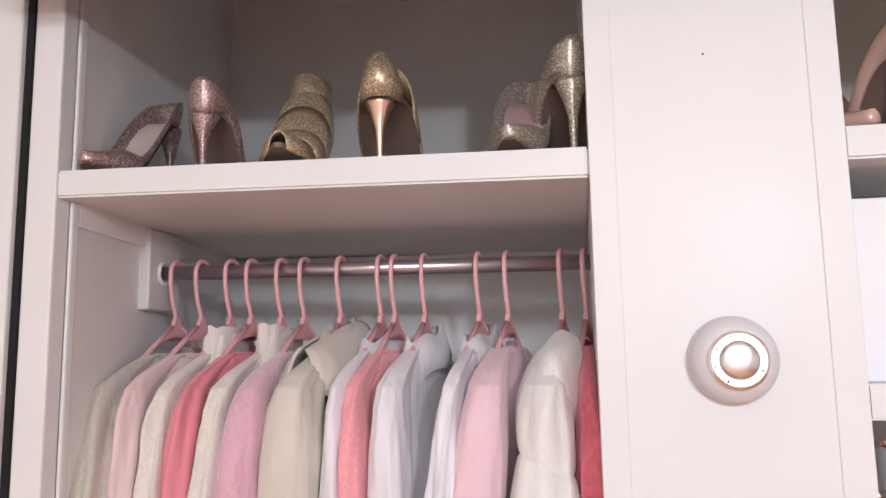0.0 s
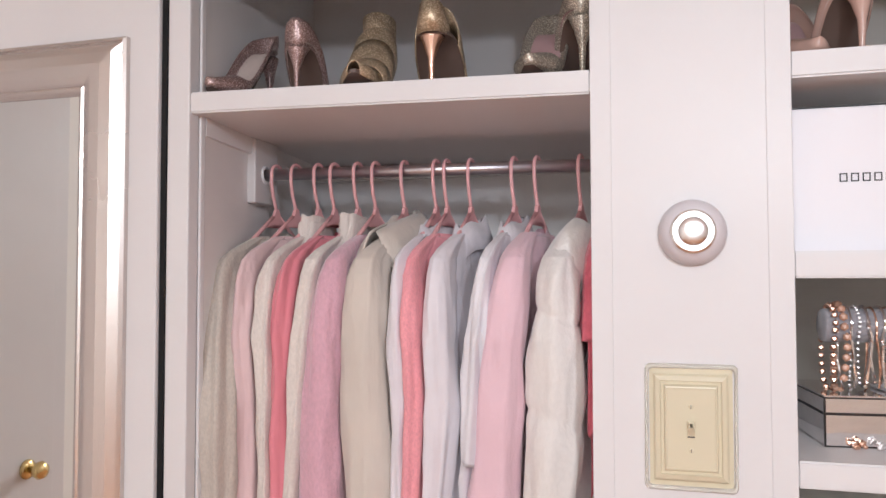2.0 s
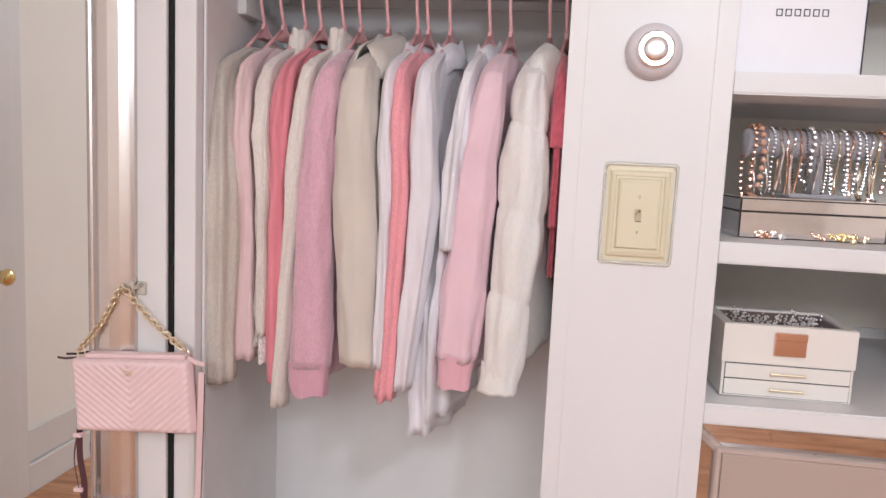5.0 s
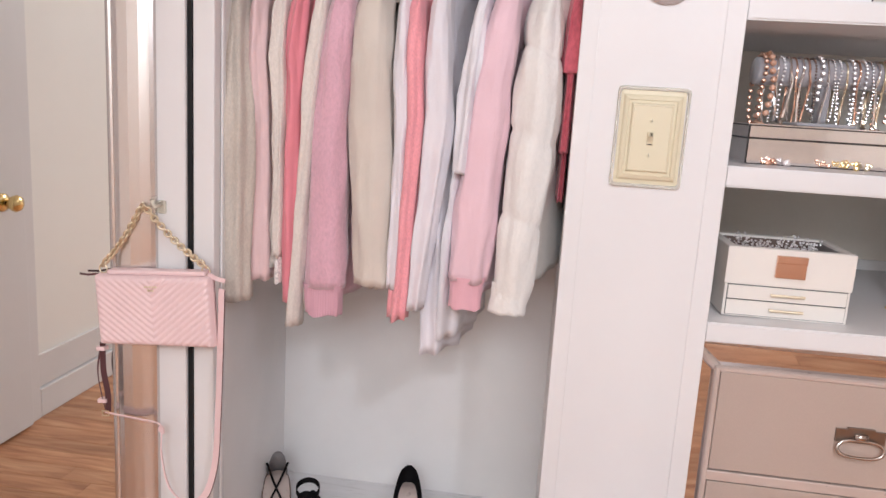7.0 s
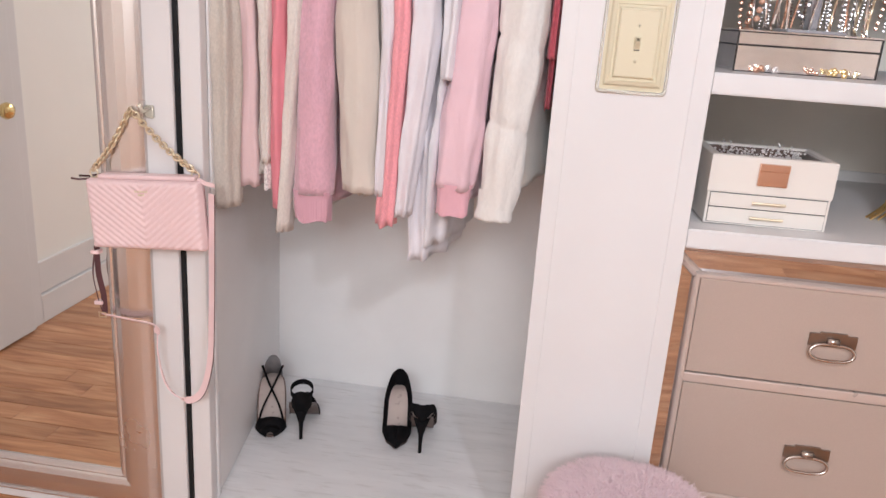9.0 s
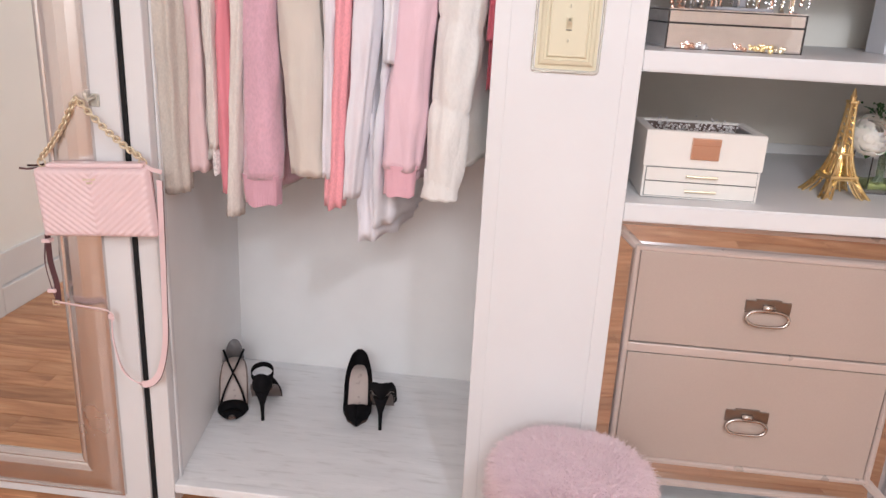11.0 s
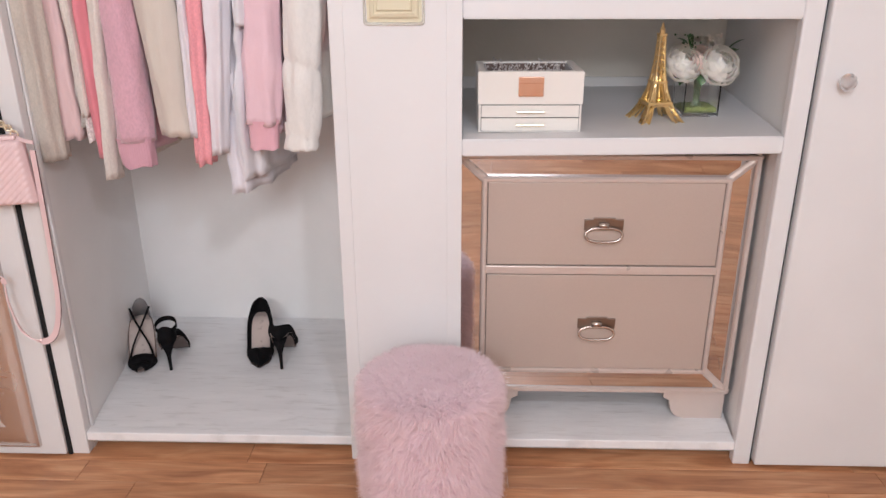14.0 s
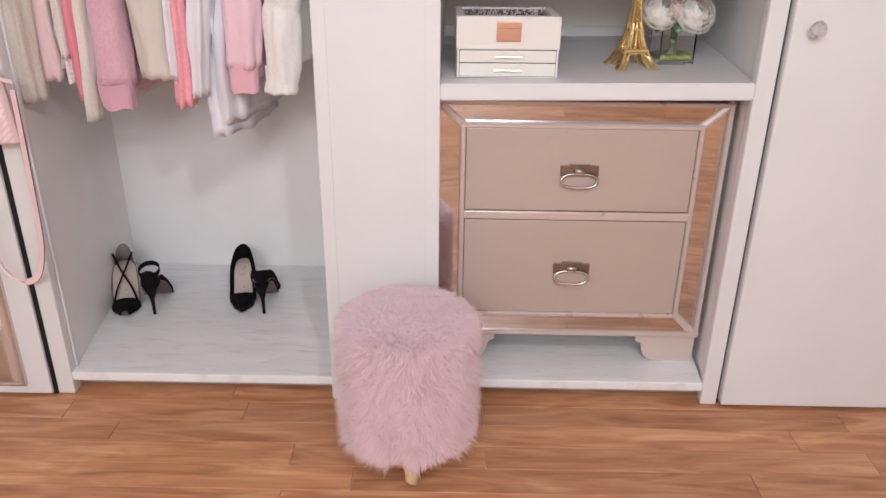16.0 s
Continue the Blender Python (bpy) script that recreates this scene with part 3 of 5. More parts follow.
ROSE_RIB = cloth("rose_rib", (0.70, 0.39, 0.47), ribs=60)
PINK_RIB = cloth("pink_rib", (0.84, 0.47, 0.54), ribs=120)
H = HOOKS
garment("sweater", "oatmeal beige knitted sweater on a pink hanger", "sweater", OAT, H[0], (-0.590, 0.029, 1.126), (-0.592, 0.026, 0.755), seed=1, body_x=-0.578, body_hem=0.80, body_w=0.022, y_front=0.075)
garment("cardigan", "pale pink jersey cardigan with lace trimmed front", "cardigan", PALE_PINK, H[1], (-0.563, 0.023, 1.131), (-0.565, 0.029, 0.793), seed=2, body_x=-0.545)
garment("top", "ivory knit top with white lace cuffs", "top", IVORY, H[2], (-0.518, 0.016, 1.134), (-0.519, 0.012, 0.787), seed=3, neck="turtle", cuff="white lace cuff", cuff_mat=LACE)
garment("cardigan", "warm pink wool cardigan between ivory knits", "cardigan", HOT_PINK, H[3], (-0.490, 0.020, 1.135), (-0.496, 0.016, 0.750), seed=4)
garment("sweater", "long ivory knit sweater with roll collar", "sweater", IVORY, H[4], (-0.458, 0.018, 1.137), (-0.487, 0.0155, 0.698), seed=5, neck="turtle")
garment("sweater", "fuzzy rose pink mohair sweater with ribbed cuffs", "sweater", FUZZY, H[5], (-0.416, 0.036, 1.138), (-0.4225, 0.046, 0.728), seed=6, cuff="ribbed rose cuff", cuff_mat=ROSE_RIB, amp=0.07)
garment("coat", "beige trench coat with a broad collar", "coat", BEIGE, H[6], (-0.332, 0.046, 1.142), (-0.319, 0.039, 0.802), seed=7, neck="lapel", shoulder=1.424, amp=0.10, body_hem=0.79, body_x=-0.290)
garment("shirt", "thin white shirt with a folded collar", "shirt", WHITE_COTTON, H[7], (-0.268, 0.018, 1.147), (-0.272, 0.014, 0.80), seed=8, neck="shirt")
garment("sweater", "slim coral pink knitted sweater", "sweater", CORAL, H[8], (-0.2425, 0.0195, 1.148), (-0.260, 0.0185, 0.738), seed=9, y_front=0.118)
garment("shirt", "white cotton shirt with a long tail and cuffs", "shirt", WHITE_COTTON, H[9], (-0.196, 0.031, 1.15), (-0.226, 0.018, 0.760), seed=10, neck="shirt", body_hem=0.655, amp=0.13, body_w=0.034, body_x=-0.172)
garment("blouse", "white satin blouse with gathered short sleeves", "blouse", SATIN, H[10], (-0.136, 0.022, 1.20), (-0.142, 0.022, 1.045), seed=11, neck="shirt", body_hem=0.69, amp=0.20, body_w=0.028, body_x=-0.150)
garment("sweatshirt", "pink fleece sweatshirt with ribbed cuffs", "sweatshirt", SWEAT, H[11], (-0.100, 0.040, 1.154), (-0.121, 0.041, 0.772), seed=12, cuff="ribbed pink cuff", cuff_mat=PINK_RIB, amp=0.08)
garment("jacket", "cream plush jacket with quilted bands and hood", "jacket", PLUSH, H[12], (-0.006, 0.046, 1.159), (-0.034, 0.039, 0.772), seed=13, neck="hood", amp=0.03, quilt=(0.162, 0.25, 0.123), body_hem=0.84, body_x=0.022, body_w=0.030, sleeve_y=0.05)
garment("sweater", "raspberry red knitted sweater beside the partition", "sweater", RED_KNIT, H[13] - 0.002, (0.052, 0.009, 1.25), (0.050, 0.009, 1.10), seed=14, body_hem=1.0, y_front=0.150, body_w=0.008, body_x=0.052, yaw=0.0)

# ---- on the partition: thermostat and light switch ----
thermo = thing("thermostat", "round grey-white thermostat with a chrome dial", "thermostat", (0.202, -0.0015, 1.415))
part("base", lathe([(0.0465, 0.0), (0.0465, 0.006), (0.045, 0.012)], 48, axis="y"), THERMO, thermo, smooth=False)
part("cover", lathe([(0.0448, 0.0121), (0.0438, 0.018), (0.040, 0.026), (0.034, 0.031), (0.0305, 0.033)], 48, axis="y"), THERMO, thermo, smooth=True)
dial = part("dial", lathe([(0.0305, 0.0331), (0.030, 0.039), (0.027, 0.0405), (0.0215, 0.0405)], 48, axis="y"), CHROME, thermo, "chrome dial ring", smooth=False)
bm = bmesh.new()
for k in range(28):
    a = math.radians(-150 + k * 300 / 27)
    m = pose(0, -0.0407, 0, 0, 0, 0) @ Matrix.Rotation(a, 4, "Y")
    w = 0.0011 if k % 4 == 0 else 0.0005
    bmesh.ops.create_cube(bm, size=1, matrix=m @ Matrix.Translation((0, 0, 0.0245)) @ Matrix.Diagonal((w, 0.0005, 0.0035, 1)))
part("scale_marks", bm, DARK, dial)
part("cap", lathe([(0.0200, 0.0406), (0.0195, 0.043), (0.016, 0.0448), (0.008, 0.0458), (0.001, 0.046)], 40, axis="y"), CHROME, thermo, "polished cap", smooth=True)

sw = thing("light_switch", "cream toggle light switch with clear wall guard", "light switch", (0.1965, -0.001, 1.1435))
bm = bmesh.new()
# clear guard: a rounded, slightly uneven rim
for inset, y0, y1 in ((0.0, 0.0, -0.005),):
    pts = []
    for cx, cz, a0 in ((0.054, 0.080, 0), (-0.054, 0.080, 90), (-0.054, -0.080, 180), (0.054, -0.080, 270)):
        for k in range(6):
            a = math.radians(a0 + k * 18)
            pts.append((cx + 0.008 * math.cos(a), cz + 0.008 * math.sin(a)))
    rows = []
    for s, y in ((1.0, -0.0005), (1.0, -0.004), (0.97, -0.008), (0.93, -0.006), (0.92, -0.0005)):
        rows.append([(x * s + 0.0008 * math.sin(z * 90), y, z * (s + 0.01 * (1 - s))) for x, z in pts])
    grid(bm, rows, wrap=True)
part("guard", bm, GUARD, sw, "clear plastic guard", smooth=True)
plate = bmesh.new()
rows = []
for hx, hz, y in ((0.0555, 0.0815, -0.0006), (0.0555, 0.0815, -0.0022), (0.050, 0.074, -0.0026), (0.050, 0.074, -0.005), (0.047, 0.071, -0.008), (0.041, 0.065, -0.010), (0.040, 0.064, -0.0075), (0.036, 0.060, -0.0075), (0.0345, 0.0575, -0.013), (0.0325, 0.0555, -0.0135), (0.0315, 0.0545, -0.0125)):
    rows.append([(-hx, y, -hz), (hx, y, -hz), (hx, y, hz), (-hx, y, hz)])
vs = grid(plate, rows, wrap=True)
plate.faces.new(vs[-1])
plate_ob = part("plate", plate, CREAM, sw)
part("toggle_slot", boxes((-0.0055, 0.0055, -0.0145, -0.0124, -0.0125, 0.0125), bevel=0.0008), CREAM, sw)
bm = bmesh.new()
grid(bm, [[(sx * w, y, z + sz * h) for sx, sz in ((-1, -1), (1, -1), (1, 1), (-1, 1))] for w, h, y, z in ((0.0042, 0.009, -0.0145, 0.0), (0.0042, 0.0062, -0.019, 0.003), (0.0036, 0.004, -0.025, 0.0065), (0.002, 0.0025, -0.026, 0.0065))], wrap=True)
part("toggle", bm, CREAM, sw)
for z in (0.030, -0.030):
    part("screw", lathe([(0.0032, 0.0125), (0.003, 0.0140), (0.001, 0.0145)], 14, axis="y", at=(0, 0, z)), CREAM, sw)
# dark bars paint the shade in the screw slots and below the toggle
for z in (0.030, -0.030):
    part("screw_slot", boxes((-0.0004, 0.0004, -0.0148, -0.0143, z - 0.0025, z + 0.0025)), DARK, sw)
part("slot_shade", boxes((-0.0047, 0.0047, -0.01475, -0.0146, -0.0118, -0.0102)), DARK, sw)


# ---- the mirror on the door ----
mir = thing("wall_mirror", "tall mirror in a champagne silver frame", "mirror", (-1.022, -0.0125, 0.9025))
HX, HZ = 0.300, 0.8675


def frame_ring(profile, hx, hz):
    """A mitred frame: profile gives (inset, y)."""
    bm = bmesh.new()
    grid(bm, [[(-hx + i, y, -hz + i), (hx - i, y, -hz + i), (hx - i, y, hz - i), (-hx + i, y, hz - i)] for i, y in profile], wrap=True)
    return bm


part("frame", frame_ring([(0, 0), (0, -0.010), (0.006, -0.014), (0.009, -0.010), (0.013, -0.012), (0.026, -0.018), (0.046, -0.022), (0.066, -0.022), (0.078, -0.018), (0.082, -0.015), (0.086, -0.017), (0.091, -0.015), (0.097, -0.009), (0.097, -0.004)], HX, HZ), FRAME, mir, "moulded champagne silver frame")
part("pane", boxes((-HX + 0.09, HX - 0.09, -0.006, -0.001, -HZ + 0.09, HZ - 0.09)), MIRROR, mir, "mirror glass")

# ---- crystal knobs ----
def crystal_knob(at, label):
    k = thing("door_knob", label, "knob", at)
    part("stem", lathe([(0.008, 0.0), (0.007, 0.014)], 16, axis="y"), CHROME, k)
    part("crystal", lathe([(0.009, 0.0141), (0.016, 0.020), (0.0185, 0.027), (0.015, 0.034), (0.006, 0.037)], 10, axis="y"), CRYSTAL, k, "faceted crystal")


crystal_knob((1.101, -0.017, 0.950), "faceted crystal knob on the white door")
hk = thing("hook", "clear plastic hook on the white door", "hook", (-0.712, -0.013, 0.957))
part("plate", boxes((-0.009, 0.009, -0.004, 0, -0.020, 0.006), bevel=0.003), GUARD, hk)
bm = bmesh.new()
tube(bm, [(0, -0.003, 0.0), (0, -0.030, -0.002), (0, -0.036, 0.004), (0, -0.037, 0.012)], 0.0045, 8)
part("peg", bm, GUARD, hk, smooth=True)

# ---- handbag ----
bag = thing("handbag", "blush pink quilted leather handbag on a gold chain", "handbag", (-0.706, -0.048, 0.752))
bag.matrix_world = pose(-0.706, -0.048, 0.752, 0, -4, 0)
BW, BH, BD = 0.1185, 0.070, 0.018
bm = bmesh.new()
nx, nz = 96, 56
for side in (-1, 1):
    rows = []
    for j in range(nz + 1):
        z = -BH + 2 * BH * j / nz
        row = []
        for i in range(nx + 1):
            x = -BW + 2 * BW * i / nx
            q = ((z - abs(x) * 0.80) / 0.0135) % 1.0
            puff = 0.0042 * (abs(math.sin(math.pi * q)) ** 0.5 - 0.2)
            edge = min(1.0, (BW - abs(x)) / 0.012, (BH - abs(z)) / 0.012)
            e = math.sqrt(max(0, 1 - (1 - edge) ** 2))
            row.append((x, side * (BD * (0.45 + 0.55 * e) + puff * e), z))
        rows.append(row)
    grid(bm, rows)
bmesh.ops.remove_doubles(bm, verts=bm.verts, dist=0.0001)
body = part("body", bm, BLUSH, bag, "chevron quilted blush leather", smooth=True)
part("gusset", boxes((-BW - 0.001, BW + 0.001, -BD * 0.5, BD * 0.5, -BH - 0.001, BH + 0.001), bevel=0.006), BLUSH, bag)
part("top_flap", boxes((-BW * 0.80, BW * 0.92, -0.010, 0.016, BH, BH + 0.010), bevel=0.004), BLUSH, bag)
part("emblem", boxes(*[(-0.012 + k * 0.0055, -0.0085 + k * 0.0055, -BD - 0.0035, -BD, BH - 0.022, BH - 0.018) for k in range(5)], *[(-0.006 + k * 0.005, -0.003 + k * 0.005, -BD - 0.0035, -BD, BH - 0.029, BH - 0.025) for k in range(3)]), PALE_GOLD, bag, "small gold emblem of plain bars")
for s in (-1, 1):
    rg = bmesh.new()
    tube(rg, [(s * (BW - 0.012) + 0.008 * math.cos(a), 0, BH + 0.010 + 0.009 * math.sin(a)) for a in [k * math.pi / 8 for k in range(16)]], 0.0018, 6, closed=True, up=Vector((0, 1, 0)))
    part("ring", rg, PALE_GOLD, bag, "gold ring", smooth=True)


def link_mesh(r1, r2, wire):
    bm = bmesh.new()
    tube(bm, [(r1 * math.cos(a), 0, r2 * math.sin(a)) for a in [k * math.pi / 6 for k in range(12)]], wire, 6, closed=True, up=Vector((0, 1, 0)))
    me = bpy.data.meshes.new("chain_link")
    bm.to_mesh(me)
    bm.free()
    for p in me.polygons:
        p.use_smooth = True
    me.materials.append(PALE_GOLD)
    return me


LINK = link_mesh(0.0072, 0.0056, 0.0021)
apex = Vector((-0.020, 0.012, 0.206))
for s in (-1, 1):
    a = Vector((s * (BW - 0.012), 0, BH + 0.018))
    d = apex - a
    count = 19
    for k in range(count):
        u = (k + 0.5) / count
        p = a + d * u + Vector((0, 0, -0.010 * math.sin(math.pi * u)))
        ob = new("chain_link", LINK)
        ob.parent = bag
        ob.matrix_basis = Matrix.Translation(p) @ d.to_track_quat("X", "Z").to_matrix().to_4x4() @ Matrix.Rotation(math.radians(40 if k % 2 else -45), 4, "X")


def ribbon(bm, pts, width, thick, normal=Vector((0, 1, 0))):
    """A flat strap along pts, its width square to normal."""
    rows = []
    pts = [Vector(p) for p in pts]
    for i, p in enumerate(pts):
        d = (pts[min(i + 1, len(pts) - 1)] - pts[max(i - 1, 0)]).normalized()
        s = d.cross(normal).normalized() * width / 2
        t = normal * thick / 2
        rows.append([p - s - t, p + s - t, p + s + t, p - s + t])
    vs = grid(bm, rows, wrap=True)
    bm.faces.new(vs[0])
    bm.faces.new(vs[-1])
    return bm


def curve_pts(ctrl, steps=10):
    """A smooth line through the control points."""
    c = [Vector(p) for p in ctrl]
    out = []
    for i in range(len(c) - 1):
        p0, p1, p2, p3 = c[max(i - 1, 0)], c[i], c[i + 1], c[min(i + 2, len(c) - 1)]
        for k in range(steps):
            t = k / steps
            out.append(0.5 * ((2 * p1) + (-p0 + p2) * t + (2 * p0 - 5 * p1 + 4 * p2 - p3) * t * t + (-p0 + 3 * p1 - 3 * p2 + p3) * t ** 3))
    return out + [c[-1]]


def at_bag(x, z, dy=0.0):
    """A point beside the wall in the bag's own axes."""
    dx, dz = (x + 0.592) * 1.025 - 0.573 + 0.706, z + 0.006 - 0.752
    c, s = math.cos(math.radians(4)), math.sin(math.radians(4))
    return (dx * c + dz * s, dy, dz * c - dx * s)


strap_line = curve_pts([at_bag(-0.592, 0.800), at_bag(-0.594, 0.70), at_bag(-0.598, 0.55), at_bag(-0.604, 0.44), at_bag(-0.625, 0.365), at_bag(-0.662, 0.343), at_bag(-0.700, 0.372), at_bag(-0.716, 0.44), at_bag(-0.716, 0.49), at_bag(-0.722, 0.508), at_bag(-0.760, 0.512), at_bag(-0.832, 0.518)])
rows = []
bm = bmesh.new()
n_s = len(strap_line)
for i, p in enumerate(strap_line):
    d = (strap_line[min(i + 1, n_s - 1)] - strap_line[max(i - 1, 0)]).normalized()
    u = i / n_s
    face = Vector((0.35, 0.94, 0)) if u < 0.45 else Vector((0.2, 0.55, 0.8)) if u > 0.72 else Vector((0.9, 0.42, 0.1))
    s = d.cross(face).normalized() * 0.0075
    t = s.cross(d).normalized() * 0.0012
    rows.append([p - s - t, p + s - t, p + s + t, p - s + t])
vs = grid(bm, rows, wrap=True)
bm.faces.new(vs[0])
bm.faces.new(vs[-1])
part("strap", bm, [BLUSH], bag, "long blush shoulder strap")
bm = bmesh.new()
tube(bm, [Vector(r[1]) * 0.5 + Vector(r[2]) * 0.5 for r in rows], 0.0012, 5)
part("strap_edge", bm, STRAP_EDGE, bag, "dark painted strap edge")
bm = bmesh.new()
ribbon(bm, curve_pts([at_bag(-0.832, 0.518), at_bag(-0.842, 0.56), at_bag(-0.848, 0.61), at_bag(-0.838, 0.668)]), 0.011, 0.002, Vector((0.8, 0.6, 0)))
ribbon(bm, curve_pts([at_bag(-0.828, 0.520), at_bag(-0.828, 0.56), at_bag(-0.836, 0.61), at_bag(-0.836, 0.668)]), 0.011, 0.002, Vector((0.8, -0.6, 0)))
part("strap_end", bm, STRAP_EDGE, bag, "dark lined strap end")
for z in (0.655, 0.545):
    kx, ky, kz = at_bag(-0.837, z)
    part("keeper", boxes((kx - 0.009, kx + 0.009, -0.008, 0.008, kz - 0.004, kz + 0.004), bevel=0.001), BLUSH, bag)
part("buckle", frame_ring([(0, 0), (0, -0.002), (0.002, -0.002), (0.002, 0)], 0.008, 0.006), PALE_GOLD, bag, "gold buckle").location = Vector(at_bag(-0.830, 0.519, -0.005))
bm = bmesh.new()
ribbon(bm, [(BW - 0.006, -0.004, BH + 0.004), (BW + 0.012, -0.01, BH - 0.002), (BW + 0.032, -0.014, BH - 0.006)], 0.008, 0.003)
part("zip_pull", bm, BLUSH, bag)
bm = bmesh.new()
ribbon(bm, [(-BW - 0.002, 0.005, BH - 0.002), (-BW - 0.03, 0.012, BH - 0.006), (-BW - 0.05, 0.016, BH - 0.005)], 0.004, 0.002)
part("zip_end", bm, STRAP_EDGE, bag)

# ---- chest of drawers ----
CY = 0.105
STRIP = material("strip_mirror_glass", (0.69, 0.685, 0.70), 0.03, 1.0, vary=0.01, rough_vary=0.01)
PEWTER = material("dark_pewter", (0.30, 0.25, 0.22), 0.3, 1.0, vary=0.08, scale=20)
chest = thing("chest_of_drawers", "champagne mirrored chest with two drawers in the built-in", "chest of drawers", (0.668, CY, 0.062))
CX, Z0, Z1 = 0.346, 0.078, 0.700
part("carcass", boxes((-CX + 0.004, CX - 0.004, 0.012, 0.40, Z0 + 0.002, Z1 - 0.002)), CHAMPAGNE, chest)
OUT = [(-CX, Z0), (CX, Z0), (CX, Z1), (-CX, Z1)]
IX, IZ0, IZ1 = 0.277, 0.142, 0.637
INN = [(-IX, IZ0), (IX, IZ0), (IX, IZ1), (-IX, IZ1)]
for k in range(4):
    a, b, c, d = OUT[k], OUT[(k + 1) % 4], INN[(k + 1) % 4], INN[k]
    bm = bmesh.new()
    lo = [bm.verts.new((p[0], y, p[1])) for p, y in ((a, 0.004), (b, 0.004), (c, 0.011), (d, 0.011))]
    hi = [bm.verts.new((p[0], 0.013, p[1])) for p in (a, b, c, d)]
    bm.faces.new(lo)
    bm.faces.new(hi)
    for i in range(4):
        bm.faces.new((lo[i], lo[(i + 1) % 4], hi[(i + 1) % 4], hi[i]))
    part("mirror_strip", bm, STRIP, chest, "bevelled mirror strip")
    bm = bmesh.new()
    tube(bm, [(a[0], 0.006, a[1]), (d[0], 0.010, d[1])], 0.0105, 8, flat=0.7, up=Vector((0, 1, 0)))
    part("corner_bead", bm, TRIM, chest)
part("outer_trim", frame_ring([(0, 0.014), (0, -0.003), (0.002, -0.005), (0.009, -0.005), (0.011, -0.002), (0.011, 0.012)], CX, (Z1 - Z0) / 2), TRIM, chest, "pale champagne edge moulding").location = (0, 0, (Z0 + Z1) / 2)
part("inner_trim", frame_ring([(-0.009, 0.012), (-0.009, -0.001), (-0.006, -0.004), (0.0, -0.004), (0.003, 0.0), (0.003, 0.014)], IX, (IZ1 - IZ0) / 2), TRIM, chest, "pale champagne inner moulding").location = (0, 0, (IZ0 + IZ1) / 2)
part("rail", boxes((-IX, IX, -0.002, 0.014, 0.4045, 0.4255), bevel=0.002), TRIM, chest)
# black sheet behind the drawers gives the shadow lines round them
part("recess_shade", boxes((-IX, IX, 0.0118, 0.0128, IZ0, IZ1)), BLACK, chest)
for z0, z1 in ((0.4285, 0.6335), (0.1455, 0.4015)):
    dr = part("drawer", boxes((-IX + 0.0045, IX - 0.0045, 0.001, 0.0115, z0, z1), bevel=0.0012), CHAMPAGNE, chest)
    hz = z0 + (z1 - z0) * (0.42 if z0 > 0.3 else 0.432)
    hd = part("handle", boxes((-0.046, 0.046, -0.004, 0.001, hz + 0.004, hz + 0.031), (-0.026, 0.026, -0.0045, 0.001, hz + 0.029, hz + 0.035), bevel=0.0008), PEWTER, dr, "brushed nickel handle")
    bm = bmesh.new()
    pts = [(0.043 * math.copysign(abs(math.cos(a)) ** 0.6, math.cos(a)), -0.009 - 0.006 * (1 - math.sin(a)) * 0.5, hz - 0.005 + 0.0165 * math.sin(a)) for a in [k * math.pi / 12 for k in range(24)]]
    tube(bm, pts, 0.0036, 8, closed=True, up=Vector((0, 1, 0)))
    boxes((-0.012, 0.012, -0.012, -0.004, hz + 0.010, hz + 0.024), bm=bm)
    part("bail", bm, NICKEL, dr, "oval nickel bail", smooth=True)
for s in (-1, 1):
    outl = [(0.0, 0.0), (0.085, 0.0)] + [(0.085 + 0.034 * math.sin(math.radians(a)) , 0.036 - 0.036 * math.cos(math.radians(a))) for a in range(15, 91, 15)] + [(0.122, 0.052), (0.136, 0.060), (0.136, 0.0735), (0.0, 0.0735)]
    bm = bmesh.new()
    f = bm.faces.new([bm.verts.new((s * (CX - 0.004 - u * 1.14), 0.004, v)) for u, v in outl])
    r = bmesh.ops.extrude_face_region(bm, geom=[f])
    bmesh.ops.translate(bm, verts=[v for v in r["geom"] if isinstance(v, bmesh.types.BMVert)], vec=(0, 0.022, 0))
    part("foot", bm, TRIM, chest)

# ---- shelf bay: boxes ----
def gift_box(label, at, w, h, d, marks, turn=0, edge=True):
    b = thing("gift_box", label, "box", at, turn)
    part("body", boxes((0, w, 0, d, 0, h), bevel=0.0012), CARD, b)
    if edge:
        t = 0.0016
        part("edging", boxes((-t, 0.0, -t, t, 0, h + t), (w, w + t, -t, t, 0, h + t), (-t, w + t, -t, t, h, h + t)), DARK, b, "thin black edge")
    bars(b, marks, -0.0002)
    return b


lett = [(0.061 + k * 0.0146, 0.0712 + k * 0.0146) for k in range(6)]
gift_box("large white gift box with thin black edges", (0.341, 0.050, 1.3884), 0.203, 0.2035, 0.11, [r for a, b in lett for r in ((a, b, 0.1079, 0.1095), (a, b, 0.0975, 0.0991), (a, a + 0.0017, 0.0991, 0.1079), (b - 0.0017, b, 0.0991, 0.1079))])
gift_box("small white gift box with grey lettering bars", (0.897, 0.375, 1.1049), 0.143, 0.225, 0.08, [(0.046, 0.0485, 0.056, 0.082), (0.050, 0.060, 0.056, 0.0585), (0.050, 0.060, 0.0795, 0.082), (0.061, 0.064, 0.060, 0.078), (0.071, 0.0738, 0.056, 0.075), (0.080, 0.093, 0.056, 0.073), (0.099, 0.105, 0.056, 0.073)], 6, edge=False)

